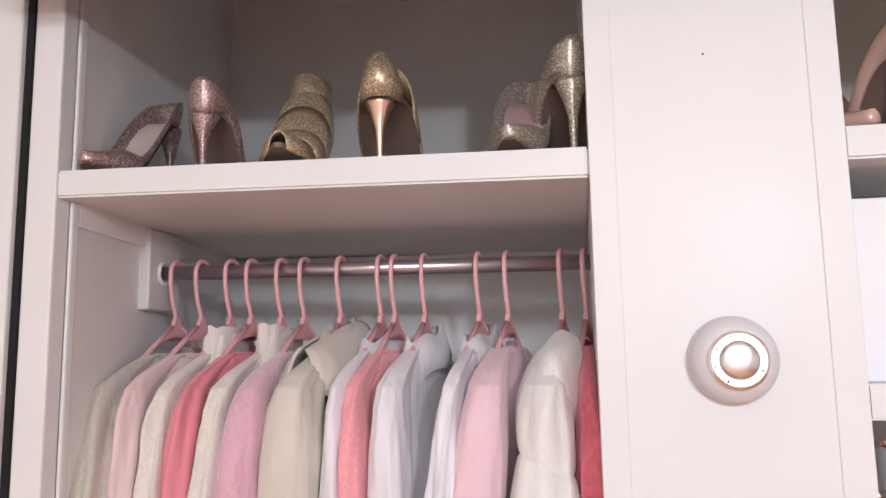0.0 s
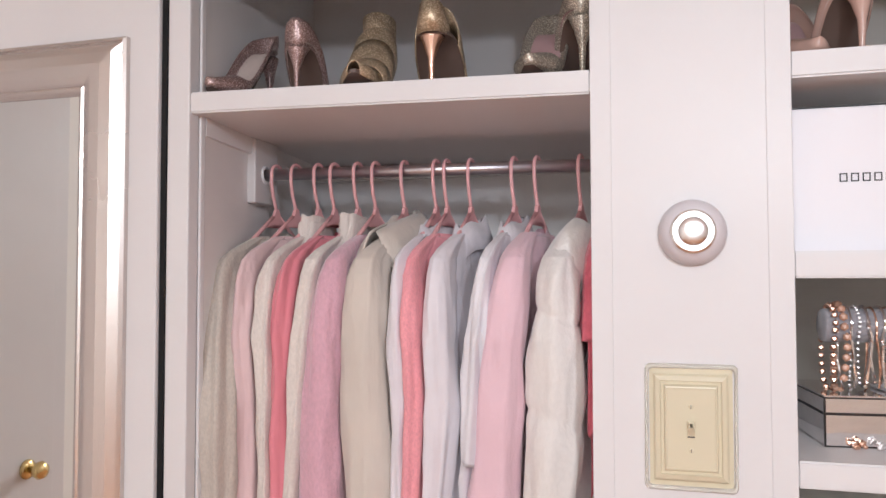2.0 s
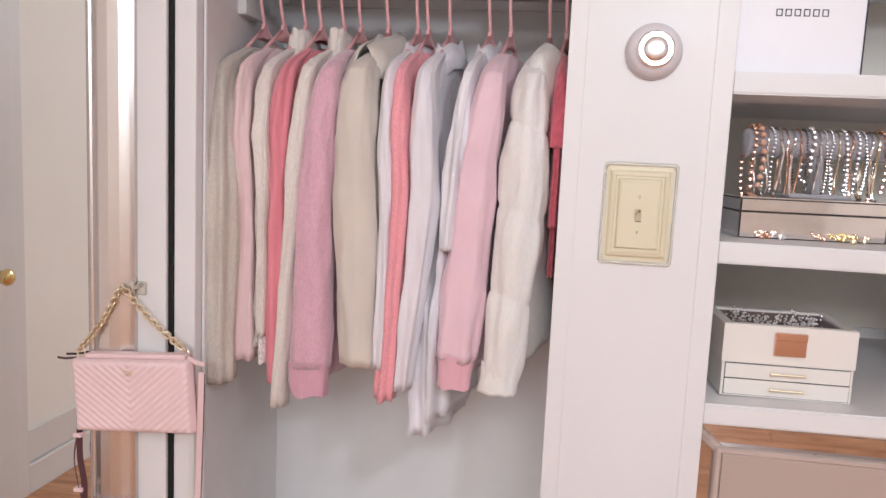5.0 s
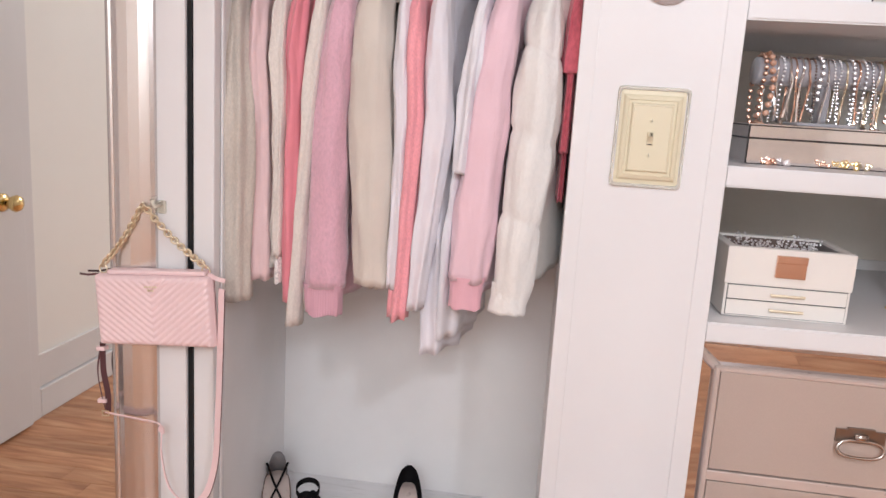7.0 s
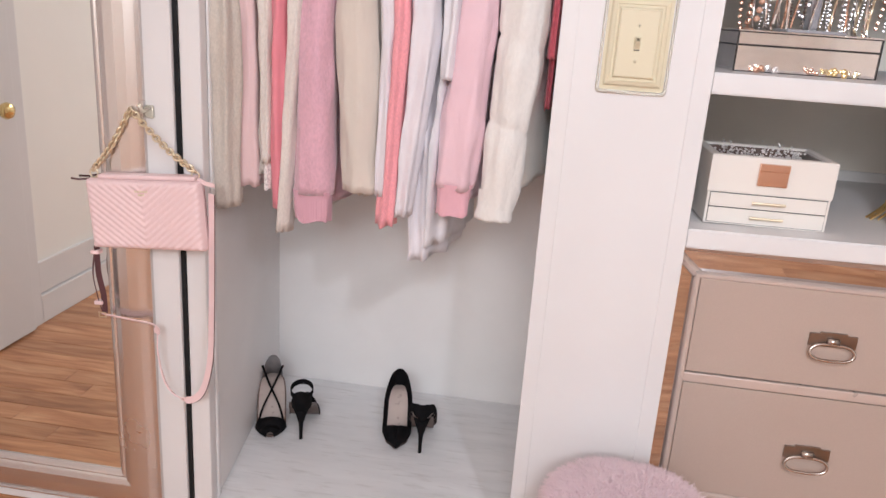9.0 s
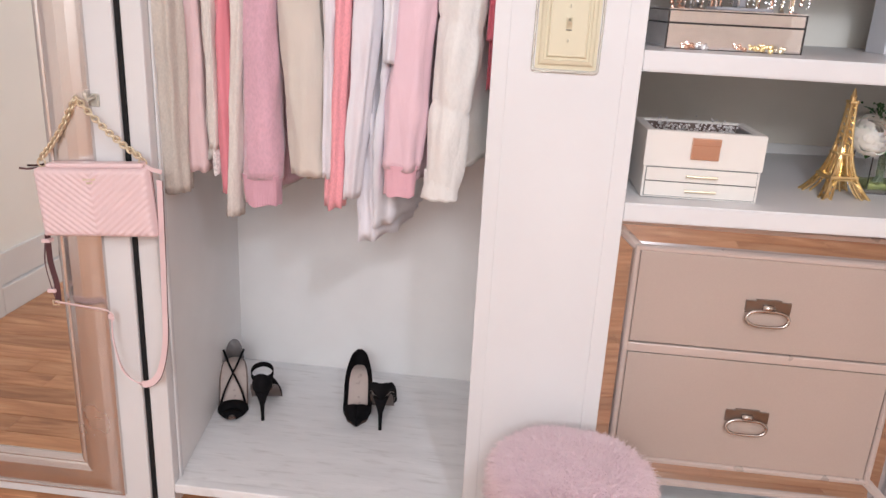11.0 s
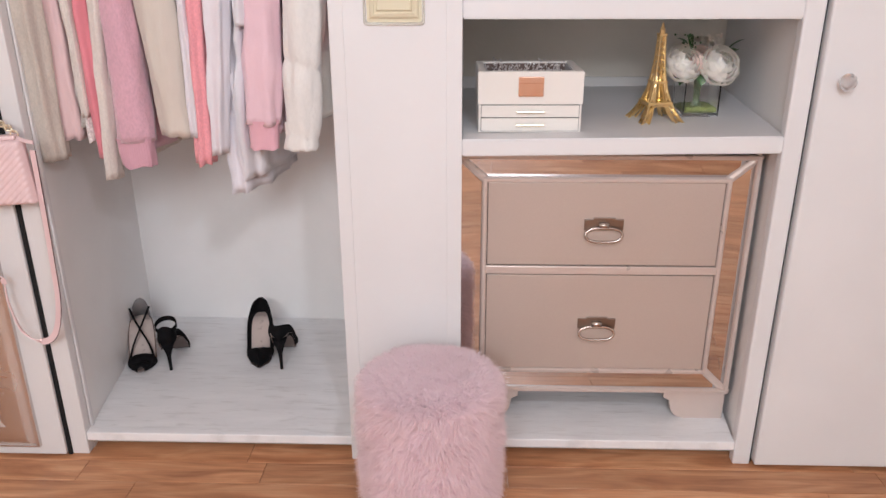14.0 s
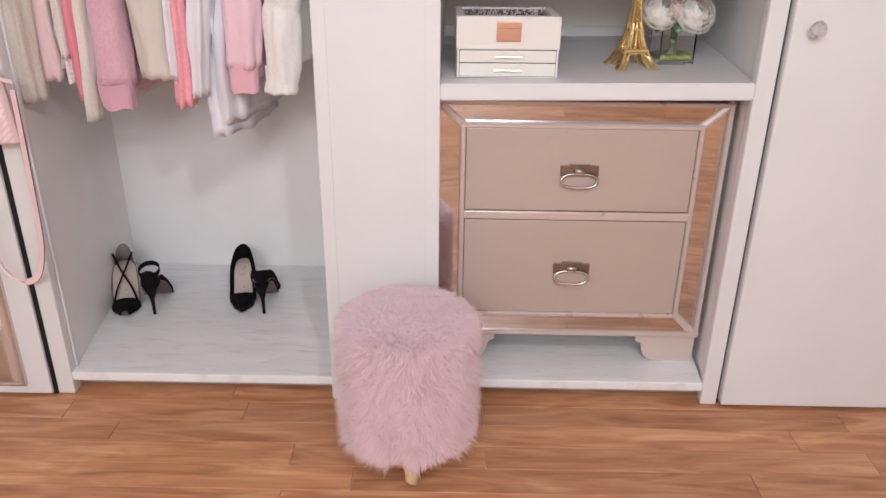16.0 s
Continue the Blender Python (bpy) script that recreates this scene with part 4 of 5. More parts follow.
# ---- jewellery chest ----
jb = thing("jewelry_box", "white jewellery box with glass lid and gold pulls", "jewelry box", (0.4815, 0.062, 0.8228), 1.5)
W, D, H = 0.112, 0.165, 0.100
LINING = material("brown_velvet", (0.16, 0.11, 0.095), 0.85, sheen=0.4, vary=0.1, scale=40)
part("body", boxes((-W, W, 0, D, 0.0, 0.062), bevel=0.0015), BOX_WHITE, jb)
part("lid_frame", frame_ring([(0, 0.0), (0, -0.068), (0.002, -0.070), (0.015, -0.070), (0.017, -0.068), (0.017, 0.0)], W + 0.0015, D / 2 + 0.0015), BOX_WHITE, jb)
lid = [o for o in jb.children if o.name.startswith("lid_frame")][0]
lid.matrix_basis = Matrix.Translation((0, D / 2, 0.0625)) @ Matrix.Rotation(math.radians(-90), 4, "X") @ Matrix.Scale(-1, 4, (0, 1, 0)) @ Matrix.Scale(-1, 4, (0, 1, 0))
part("lining", boxes((-W + 0.016, W - 0.016, 0.016, D - 0.016, 0.0625, 0.106), (-W + 0.0165, W - 0.0165, D - 0.020, D - 0.0165, 0.106, 0.129), (-W + 0.0165, -W + 0.020, 0.018, D - 0.020, 0.106, 0.129), (W - 0.020, W - 0.0165, 0.018, D - 0.020, 0.106, 0.129)), LINING, jb, "dark velvet lining")
for z0, z1 in ((0.004, 0.032), (0.034, 0.060)):
    d = part("drawer", boxes((-W + 0.006, W - 0.006, -0.003, 0.004, z0, z1), bevel=0.001), BOX_WHITE, jb)
    bm = bmesh.new()
    zc = (z0 + z1) / 2
    tube(bm, [(-0.030, -0.011, zc), (0.030, -0.011, zc)], 0.0026, 8)
    boxes((-0.029, -0.026, -0.011, -0.003, zc - 0.0015, zc + 0.0015), (0.026, 0.029, -0.011, -0.003, zc - 0.0015, zc + 0.0015), bm=bm)
    part("pull", bm, PALE_GOLD, d, "slim gold pull")
# dark sheet paints the shade in the gaps round the drawers
part("drawer_gap_shade", boxes((-W + 0.005, W - 0.005, -0.0006, 0.0, 0.003, 0.0612)), DARK, jb, "dark sheet for the shade round the drawers")
part("clasp", boxes((-0.027, 0.027, -0.0075, -0.002, 0.080, H + 0.022), (-0.027, 0.027, -0.010, -0.006, H + 0.008, H + 0.022), bevel=0.001), ROSE_GOLD, jb, "rose gold clasp plate")

tiara = thing("tiara", "sparkling rhinestone tiara in the jewellery box", "tiara", (0.4775, 0.142, 0.9385))
bm = bmesh.new()
rng = random.Random(4)
for k in range(230):
    a = math.radians(200 + 140 * rng.random())
    r = 0.075 + 0.006 * rng.gauss(0, 1)
    x, y = r * math.cos(a) * 1.05, r * math.sin(a) * 0.75 + 0.05
    z = abs(rng.gauss(0.014, 0.010)) * (0.6 + 0.4 * math.sin(a * 9) ** 2)
    bmesh.ops.create_icosphere(bm, subdivisions=1, radius=rng.uniform(0.0014, 0.0030), matrix=Matrix.Translation((x, y, min(z, 0.036))))
tagged(part("stonework", bm, DIAMANTE, tiara), kind="stuff")
bm = bmesh.new()
tube(bm, [(0.079 * math.cos(math.radians(a)), 0.056 * math.sin(math.radians(a)) + 0.05, 0.002) for a in range(190, 351, 10)], 0.002, 6)
part("band", bm, SILVER, tiara)

# ---- mirrored tray box with the bracelet bar ----
mb = thing("mirrored_box", "mirrored glass jewellery box with dark seams", "jewelry box", (0.386, 0.105, 1.1049), 6)
MW, MD = 0.264, 0.19
SILVERED = material("rosy_silvered_glass", (0.94, 0.91, 0.90), 0.06, 0.92, vary=0.06, scale=22, stretch=(1, 1, 2), bump=0.10, bump_scale=14, rough_vary=0.03)
for z0, z1, nm in ((0.001, 0.046, "base"), (0.049, 0.070, "lid")):
    tier = part(nm, boxes((0.002, MW - 0.002, 0.002, MD - 0.002, z0, z1)), SILVERED, mb, "mirror-faced tier")
    part("seam", boxes((0, MW, 0, MD, z1, z1 + 0.002), (0, 0.0026, 0, 0.0026, z0, z1), (MW - 0.0026, MW, 0, 0.0026, z0, z1), (0, MW, 0.0, 0.0014, z0 - 0.001, z0 + 0.0006)), material("dark_lead_" + nm, (0.06, 0.055, 0.055), 0.3, 0.7), tier, "dark lead seam")
part("lid_pane", boxes((0.001, MW - 0.001, 0.001, MD - 0.001, 0.0722, 0.0745)), SILVERED, mb)
rng = random.Random(8)
jewels = thing("jewellery", "scattered gold and crystal pieces by the mirrored box", "jewelry", (0.56, 0.112, 1.1049))
for k, (x, mat) in enumerate(((0.0, GOLD), (0.022, GOLD), (0.042, PALE_GOLD), (-0.03, ROSE_GOLD), (-0.10, DIAMANTE), (-0.13, ROSE_GOLD))):
    bm = bmesh.new()
    for j in range(5):
        bmesh.ops.create_icosphere(bm, subdivisions=1, radius=rng.uniform(0.003, 0.0062), matrix=Matrix.Translation((x + rng.uniform(-0.008, 0.008), -0.004 + rng.uniform(-0.004, 0.004) + x * 0.1, rng.uniform(0.004, 0.012))))
    part("charm", bm, mat, jewels)

bar = thing("bracelet_stand", "grey velvet bracelet bar on the mirrored box", "jewelry stand", (0.398, 0.180, 1.1798), 6)
BARZ = 0.098
bm = bmesh.new()
tube(bm, [(0, 0, BARZ), (0.004, 0, BARZ), (0.268, 0, BARZ), (0.272, 0, BARZ)], [0.024, 0.026, 0.026, 0.024], 24)
part("bar", bm, VELVET, bar, smooth=True)
part("post", boxes((0.126, 0.146, -0.012, 0.012, 0.006, BARZ - 0.02), bevel=0.004), VELVET, bar)
part("foot", boxes((0.08, 0.192, -0.035, 0.035, 0.0, 0.006), bevel=0.002), VELVET, bar)

def bracelet(k, x, drop, r, kind, mat):
    b = thing("bracelet", {"beads": "beaded bracelet hanging on the velvet bar", "stones": "rhinestone bracelet hanging on the velvet bar", "chain": "fine metal chain bracelet on the velvet bar"}[kind], "bracelet", (0.398 + x * math.cos(math.radians(6)), 0.180 + x * math.sin(math.radians(6)), 1.1798 + BARZ), 6, group="bracelets on the bar")
    R = 0.026 + r
    path = []
    for z in (-drop, -drop * 0.8, -drop * 0.6, -drop * 0.4, -drop * 0.2):
        path.append(Vector((0.004 * math.sin(k * 2 + z * 30), -R * (1 - 0.18 * (z / drop) ** 2), z)))
    for a in range(180, -1, -18):
        path.append(Vector((0, R * math.cos(math.radians(a)), R * math.sin(math.radians(a)))))
    for z in (-drop * 0.2, -drop * 0.4, -drop * 0.6, -drop * 0.8, -drop):
        path.append(Vector((0.004 * math.sin(k * 3 + z * 30), R * (1 - 0.18 * (z / drop) ** 2), z)))
    path.append(Vector((0, 0.008, -drop - 0.008)))
    path.append(Vector((0, -0.010, -drop - 0.008)))
    fine = curve_pts(path, 6)
    bm = bmesh.new()
    if kind == "chain":
        tube(bm, fine, r, 5)
        part("chain", bm, mat, b)
    else:
        step, acc = r * 2.1, 0
        last = fine[0]
        for p in fine[1:]:
            acc += (p - last).length
            if acc >= step:
                acc = 0
                bmesh.ops.create_icosphere(bm, subdivisions=1, radius=r, matrix=Matrix.Translation(p))
            last = p
        tagged(part("string", bm, mat, b), kind="stuff")


kinds = [("beads", ROSE_GOLD, 0.0052, 0.105), ("beads", material("peach_bead", (0.70, 0.40, 0.28), 0.25, vary=0.1, scale=60), 0.0066, 0.100), ("chain", SILVER, 0.0022, 0.105), ("stones", DIAMANTE, 0.0030, 0.10), ("chain", SILVER, 0.0030, 0.085), ("chain", ROSE_GOLD, 0.0018, 0.095),
         ("chain", SILVER, 0.0028, 0.10), ("chain", ROSE_GOLD, 0.0022, 0.09), ("beads", material("smoky_bead", (0.18, 0.12, 0.10), 0.2, vary=0.2, scale=60), 0.0024, 0.095), ("stones", DIAMANTE, 0.0055, 0.06), ("chain", SILVER, 0.0020, 0.11), ("stones", SILVER, 0.0026, 0.13),
         ("stones", DIAMANTE, 0.0024, 0.10), ("chain", PALE_GOLD, 0.0018, 0.09), ("stones", DIAMANTE, 0.0042, 0.095), ("chain", ROSE_GOLD, 0.0022, 0.10), ("stones", DIAMANTE, 0.0034, 0.10), ("stones", SILVER, 0.0028, 0.095), ("chain", SILVER, 0.0024, 0.09), ("chain", PALE_GOLD, 0.0026, 0.10), ("beads", ROSE_GOLD, 0.0046, 0.10), ("stones", DIAMANTE, 0.003, 0.10)]
for k, (kind, mat, r, drop) in enumerate(kinds):
    bracelet(k, 0.012 + k * 0.0117, min(drop, 0.093), r, kind, mat)

# ---- tower figurine ----
tw = thing("tower_figurine", "small gold iron-lattice tower figurine", "figurine", (0.781, 0.186, 0.8270), 10)
tw.scale = (1.02, 1.02, 0.925)


def half(z):
    return 0.0045 + 0.044 * math.exp(-z / 0.060)


levels = [0.0, 0.012, 0.024, 0.036, 0.050, 0.064, 0.078, 0.094, 0.110, 0.126, 0.142, 0.158, 0.174, 0.190, 0.204]
for sx in (-1, 1):
    for sy in (-1, 1):
        leg = bmesh.new()
        for ox, oy in ((0, 0), (1, 0), (0, 1), (1, 1)):
            pts = []
            for z in levels[:9]:
                h, w = half(z), 0.016 * (1 - z / 0.135)
                pts.append((sx * (h - ox * w), sy * (h - oy * w), z))
            tube(leg, pts, 0.0026, 5)
        for za, zb in zip(levels[:8], levels[1:9]):
            ha, hb, wa, wb = half(za), half(zb), 0.016 * (1 - za / 0.135), 0.016 * (1 - zb / 0.135)
            for flip in (0, 1):
                A = (sx * (ha - wa * flip), sy * ha, za)
                B = (sx * (hb - wb * (1 - flip)), sy * hb, zb)
                tube(leg, [A, B], 0.0016, 4)
                A = (sx * ha, sy * (ha - wa * flip), za)
                B = (sx * hb, sy * (hb - wb * (1 - flip)), zb)
                tube(leg, [A, B], 0.0016, 4)
        part("leg", leg, GOLD, tw)
mid = bmesh.new()
for ox, oy in ((-1, -1), (1, -1), (1, 1), (-1, 1)):
    tube(mid, [(ox * half(z), oy * half(z), z) for z in levels[8:]], 0.0023, 5)
for za, zb in zip(levels[8:-1], levels[9:]):
    for c1, c2 in (((-1, -1), (1, -1)), ((1, -1), (1, 1)), ((1, 1), (-1, 1)), ((-1, 1), (-1, -1))):
        tube(mid, [(c1[0] * half(za), c1[1] * half(za), za), (c2[0] * half(zb), c2[1] * half(zb), zb)], 0.0014, 4)
        tube(mid, [(c2[0] * half(za), c2[1] * half(za), za), (c1[0] * half(zb), c1[1] * half(zb), zb)], 0.0014, 4)
part("shaft", mid, GOLD, tw)
for z, t in ((0.042, 0.006), (0.092, 0.005), (0.204, 0.006)):
    h = half(z) + 0.003
    part("platform", boxes((-h, h, -h, h, z, z + t), bevel=0.0008), GOLD, tw)
arch = bmesh.new()
for s in (-1, 1):
    for ax in (0, 1):
        pts = []
        for a in range(10, 171, 16):
            u, v = 0.034 * math.cos(math.radians(a)), 0.010 + 0.030 * math.sin(math.radians(a))
            h = half(v)
            pts.append((u, s * h, v) if ax == 0 else (s * h, u, v))
        tube(arch, pts, 0.0026, 5)
part("arch", arch, GOLD, tw)
part("spire", lathe([(0.006, 0.210), (0.0062, 0.218), (0.004, 0.224), (0.0025, 0.232), (0.001, 0.236)], 10), GOLD, tw)

# ---- roses in a glass cube ----
vase = thing("flower_vase", "square glass vase with water and yellow moss", "vase", (0.891, 0.250, 0.8285), 3)
hw = 0.042
bm = bmesh.new()
rows = []
for h, z in ((hw, 0.0), (hw, 0.088), (hw - 0.003, 0.088), (hw - 0.003, 0.008)):
    rows.append([(-h, -h, z), (h, -h, z), (h, h, z), (-h, h, z)])
vs = grid(bm, rows, wrap=True)
bm.faces.new(vs[0])
bm.faces.new(vs[-1])
part("glass", bm, GLASS, vase).visible_shadow = False
bm = bmesh.new()
bmesh.ops.create_grid(bm, x_segments=14, y_segments=14, size=hw - 0.004)
for v in bm.verts:
    v.co.z = 0.020 + 0.007 * noise.noise(v.co * 70)
r = bmesh.ops.extrude_face_region(bm, geom=bm.faces[:])
for v in r["geom"]:
    if isinstance(v, bmesh.types.BMVert):
        v.co.z = 0.009
part("moss", bm, MOSS, vase, "yellow-green moss", smooth=True)
bq = thing("rose_bouquet", "bouquet of ivory and blush artificial roses", "flowers", (0.891, 0.250, 0.8285), 3)
rng = random.Random(21)
for k in range(7):
    bm = bmesh.new()
    a = k * 0.9
    tube(bm, curve_pts([(0.012 * math.cos(a), 0.012 * math.sin(a), 0.012), (0.006 * math.cos(a + 2), 0.006 * math.sin(a + 2), 0.06), (0.030 * math.cos(a), 0.030 * math.sin(a), 0.115)], 4), 0.0035, 6)
    part("stem", bm, STEM, bq)


def rose(at, r, mat, seed):
    rr = random.Random(seed)
    bm = bmesh.new()
    for ring, (count, size, tilt, rad, zz) in enumerate(((3, 0.62, 92, 0.10, -0.10), (4, 0.80, 88, 0.24, -0.20), (5, 0.95, 82, 0.42, -0.32), (6, 1.05, 74, 0.62, -0.42), (7, 1.05, 62, 0.80, -0.50), (7, 0.90, 42, 0.86, -0.56))):
        for p in range(count):
            a = 2 * math.pi * (p + 0.37 * ring) / count + rr.uniform(-0.2, 0.2)
            m = Matrix.Rotation(a, 4, "Z") @ Matrix.Translation((rad * r * 0.75, 0, zz * r)) @ Matrix.Rotation(math.radians(-(90 - tilt) * -1), 4, "Y") @ Matrix.Rotation(rr.uniform(-0.15, 0.15), 4, "X")
            rows = []
            for i in range(6):
                u = i / 5
                w = size * r * 0.72 * math.sin(math.pi * (0.18 + 0.62 * u)) ** 0.8
                rows.append([m @ Vector((0.30 * r * math.sin(math.pi * u) + 0.10 * r * u ** 4 - 0.26 * r * abs(t / 3) ** 2 + 0.015 * r * rr.uniform(-1, 1), w * t / 3, size * r * 0.85 * u)) for t in range(-3, 4)])
            grid(bm, rows)
    ob = part("rose", bm, mat, bq, "layered rose bloom", smooth=True)
    ob.location = at
    ob.rotation_euler = (rr.uniform(0.75, 1.0), rr.uniform(-0.35, 0.35), 0)
    return ob


rose((-0.046, -0.026, 0.124), 0.038, PETAL, 1)
rose((0.038, -0.030, 0.120), 0.040, PETAL, 2)
rose((-0.004, -0.012, 0.132), 0.030, PETAL_PINK, 3)
rose((0.012, 0.03, 0.145), 0.030, PETAL, 4)
rose((-0.03, 0.035, 0.13), 0.032, PETAL, 6)


def leaf(at, length, width, rot):
    bm = bmesh.new()
    rows = []
    for i in range(8):
        u = i / 7
        w = width * math.sin(math.pi * u) ** 0.8 + 0.0003
        rows.append([(t * w, length * u, -0.25 * length * u * u + 0.25 * abs(t) * w) for t in (-1, -0.5, 0, 0.5, 1)])
    grid(bm, rows)
    ob = part("leaf", bm, LEAF, bq, "dark green leaf", smooth=True)
    ob.matrix_basis = Matrix.Translation(at) @ Euler([math.radians(v) for v in rot]).to_matrix().to_4x4()


leaf((0.050, 0.010, 0.135), 0.045, 0.014, (30, 10, -80))
leaf((0.062, 0.0, 0.15), 0.04, 0.013, (50, 0, -120))
leaf((-0.035, -0.03, 0.098), 0.034, 0.012, (-30, 0, 120))
leaf((0.0, -0.02, 0.105), 0.034, 0.013, (-60, 0, 170))
leaf((-0.03, 0.01, 0.16), 0.03, 0.010, (40, 0, 60))
for s, (ax, ay) in enumerate(((-0.03, 0.0), (0.03, 0.01))):
    bm = bmesh.new()
    for k in range(26):
        p = Vector((ax + rng.gauss(0, 0.012), ay + rng.gauss(0, 0.010), 0.165 + rng.uniform(-0.01, 0.018)))
        bmesh.ops.create_icosphere(bm, subdivisions=1, radius=rng.uniform(0.002, 0.0036), matrix=Matrix.Translation(p))
        if k % 3 == 0:
            tube(bm, [(ax * 0.6, ay, 0.125), p], 0.0007, 4)
    part("sprig", bm, LEAF if s == 0 else PETAL, bq, "sprig of tiny buds")

# ---- shoes ----
def sole_z(s, h):
    """Height of the sole over the ground along the foot, heel at 0, toe at 1."""
    if s < 0.12:
        return h
    if s > 0.70:
        return 0.003 + 0.010 * ((s - 0.70) / 0.30) ** 2
    u = (s - 0.12) / 0.58
    return h + (0.003 - h) * (u * u * (3 - 2 * u))


def foot_width(s, pointed):
    w = 0.020 + 0.019 * math.sin(math.pi * min(1, max(0, (s + 0.05) / 0.9))) ** 1.2
    w += 0.010 * math.exp(-((s - 0.72) / 0.16) ** 2)
    if s < 0.08:
        w *= math.sqrt(max(0.05, 1 - ((0.08 - s) / 0.085) ** 2))
    tip = 0.80 if pointed else 0.86
    if s > tip:
        t = (s - tip) / (1.003 - tip)
        w *= (1 - t) ** (0.85 if pointed else 0.45)
    return w


LENGTH = 0.205
OUTSOLE = material("brown_outsole", (0.13, 0.085, 0.07), 0.4, vary=0.1, scale=20)


def heel_mesh(h, slim=0.0045, flare=0.021, block=False):
    bm = bmesh.new()
    rows = []
    for u, w, d, y in ((0, flare, 0.024, 0.016), (0.10, flare * 0.92, 0.021, 0.014), (0.25, flare * 0.62, 0.014, 0.010), (0.5, slim * 1.35, 0.0068, 0.008), (0.8, slim, 0.005, 0.009), (0.97, slim, 0.005, 0.010), (1.0, slim * 1.05, 0.0052, 0.010)):
        z = (h + 0.004) * (1 - u)
        if u == 0:
            z = h - 0.001
        rows.append([(w * math.cos(a), y + d * math.sin(a), z) for a in [k * math.pi / 7 for k in range(14)]])
    vs = grid(bm, rows, wrap=True)
    bm.faces.new(vs[0])
    bm.faces.new(vs[-1])
    return bm


def pump(name, label, upper, insole, heel_mat, at, turn, h=0.100, pointed=True, group="", k=1.0, vamp=0.66, peep=False):
    """A court shoe. Its heel stands at the origin and its toe points along +y."""
    t = thing(name, label, "shoe", at, turn, group)
    t.scale = (k, k, k)
    bm = bmesh.new()
    ns, nu = 44, 21
    rows = []
    for i in range(ns + 1):
        s = i / ns
        w = foot_width(s, pointed)
        z0 = sole_z(s, h)
        y = s * LENGTH
        back = max(0, 1 - s / 0.30)
        top = 0.028 + 0.023 * back ** 1.3
        close = min(1, max(0, (s - vamp + 0.03) / 0.07))
        close = close * close * (3 - 2 * close)
        thm = math.radians(112 + 68 * close)
        hgt = top * (1 - close) + (0.046 - 0.030 * max(0, (s - vamp) / (1 - vamp)) ** 1.1) * close
        row = []
        for j in range(nu):
            u = -1 + 2 * j / (nu - 1)
            th = u * thm
            sx = math.sin(th)
            sx = math.copysign(abs(sx) ** 0.75, sx)
            zz = (1 - math.cos(th)) / 2
            if close < 0.5:
                zz /= (1 - math.cos(thm)) / 2
            lean = 1 - 0.18 * zz * back
            row.append((w * sx * lean, y - 0.010 * back * (1 - abs(u) ** 2 * 0.2) * zz * (1 if s < 0.02 else 0.4), z0 + hgt * zz))
        rows.append(row)
    vs = grid(bm, rows)
    # close the back seam
    for j in range((nu - 1) // 2):
        a, b, c, d = vs[0][j], vs[0][j + 1], vs[0][nu - 2 - j], vs[0][nu - 1 - j]
        bm.faces.new((a, b, c, d) if b is not c else (a, b, d))
    bm.faces.new(vs[-1])
    up = part("upper", bm, upper, t, smooth=True)
    mod = up.modifiers.new("thick", "SOLIDIFY")
    mod.thickness, mod.offset = 0.0022, -1
    bm = bmesh.new()
    rows = []
    for i in range(26):
        s = 0.015 + 0.72 * i / 25
        w = foot_width(s, pointed) * 0.86
        rows.append([(w * u, s * LENGTH, sole_z(s, h) + 0.0055 + 0.003 * u * u) for u in (-1, -0.5, 0, 0.5, 1)])
    grid(bm, rows)
    part("insole", bm, insole, t, "pale printed insole", smooth=True)
    bm = bmesh.new()
    rows = []
    for i in range(30):
        s = 0.10 + 0.88 * i / 29
        w = foot_width(s, pointed) * 0.80
        rows.append([(w * u, s * LENGTH, sole_z(s, h) - 0.0012) for u in (-1, -0.5, 0, 0.5, 1)])
    grid(bm, rows)
    part("outsole", bm, OUTSOLE, t, "dark brown outsole", smooth=True)
    part("heel", heel_mesh(h), heel_mat, t, "slender stiletto heel", smooth=True)
    return t


def strap_loop(bm, s, wide, rise, h, pointed=False, w_add=0.003, lean=0.0, thick=0.0022, half_arc=180):
    """A band over the foot at s, from sole edge to sole edge."""
    n = 18
    rows = []
    y = s * LENGTH
    w, z0 = foot_width(s, pointed) + w_add, sole_z(s, h)
    s0, s1 = s - wide / 2 / LENGTH, min(0.985, s + wide / 2 / LENGTH)
    f0, f1 = (foot_width(s0, pointed) + w_add) / w, (foot_width(s1, pointed) + w_add) / w
    d0, d1 = sole_z(s0, h) - z0, sole_z(s1, h) - z0
    for k in range(n + 1):
        a = math.pi * k / n
        x, z = -w * math.cos(a), z0 + rise * math.sin(a) ** 0.7
        b, e, g = y - wide / 2 + lean * math.sin(a), y + wide / 2 + lean * math.sin(a), 1 - thick / w
        rows.append([(x * f0, b, z + d0), (x, (b + e) / 2, z + 0.001), (x * f1, e, z + d1 - 0.25 * (z - z0)), (x * g * f1, e, z + d1 - 0.25 * (z - z0) - thick), (x * g, (b + e) / 2, z + 0.001 - thick), (x * g * f0, b, z + d0 - thick)])
    vs = grid(bm, rows, wrap=True)
    bm.faces.new(vs[0])
    bm.faces.new(vs[-1])


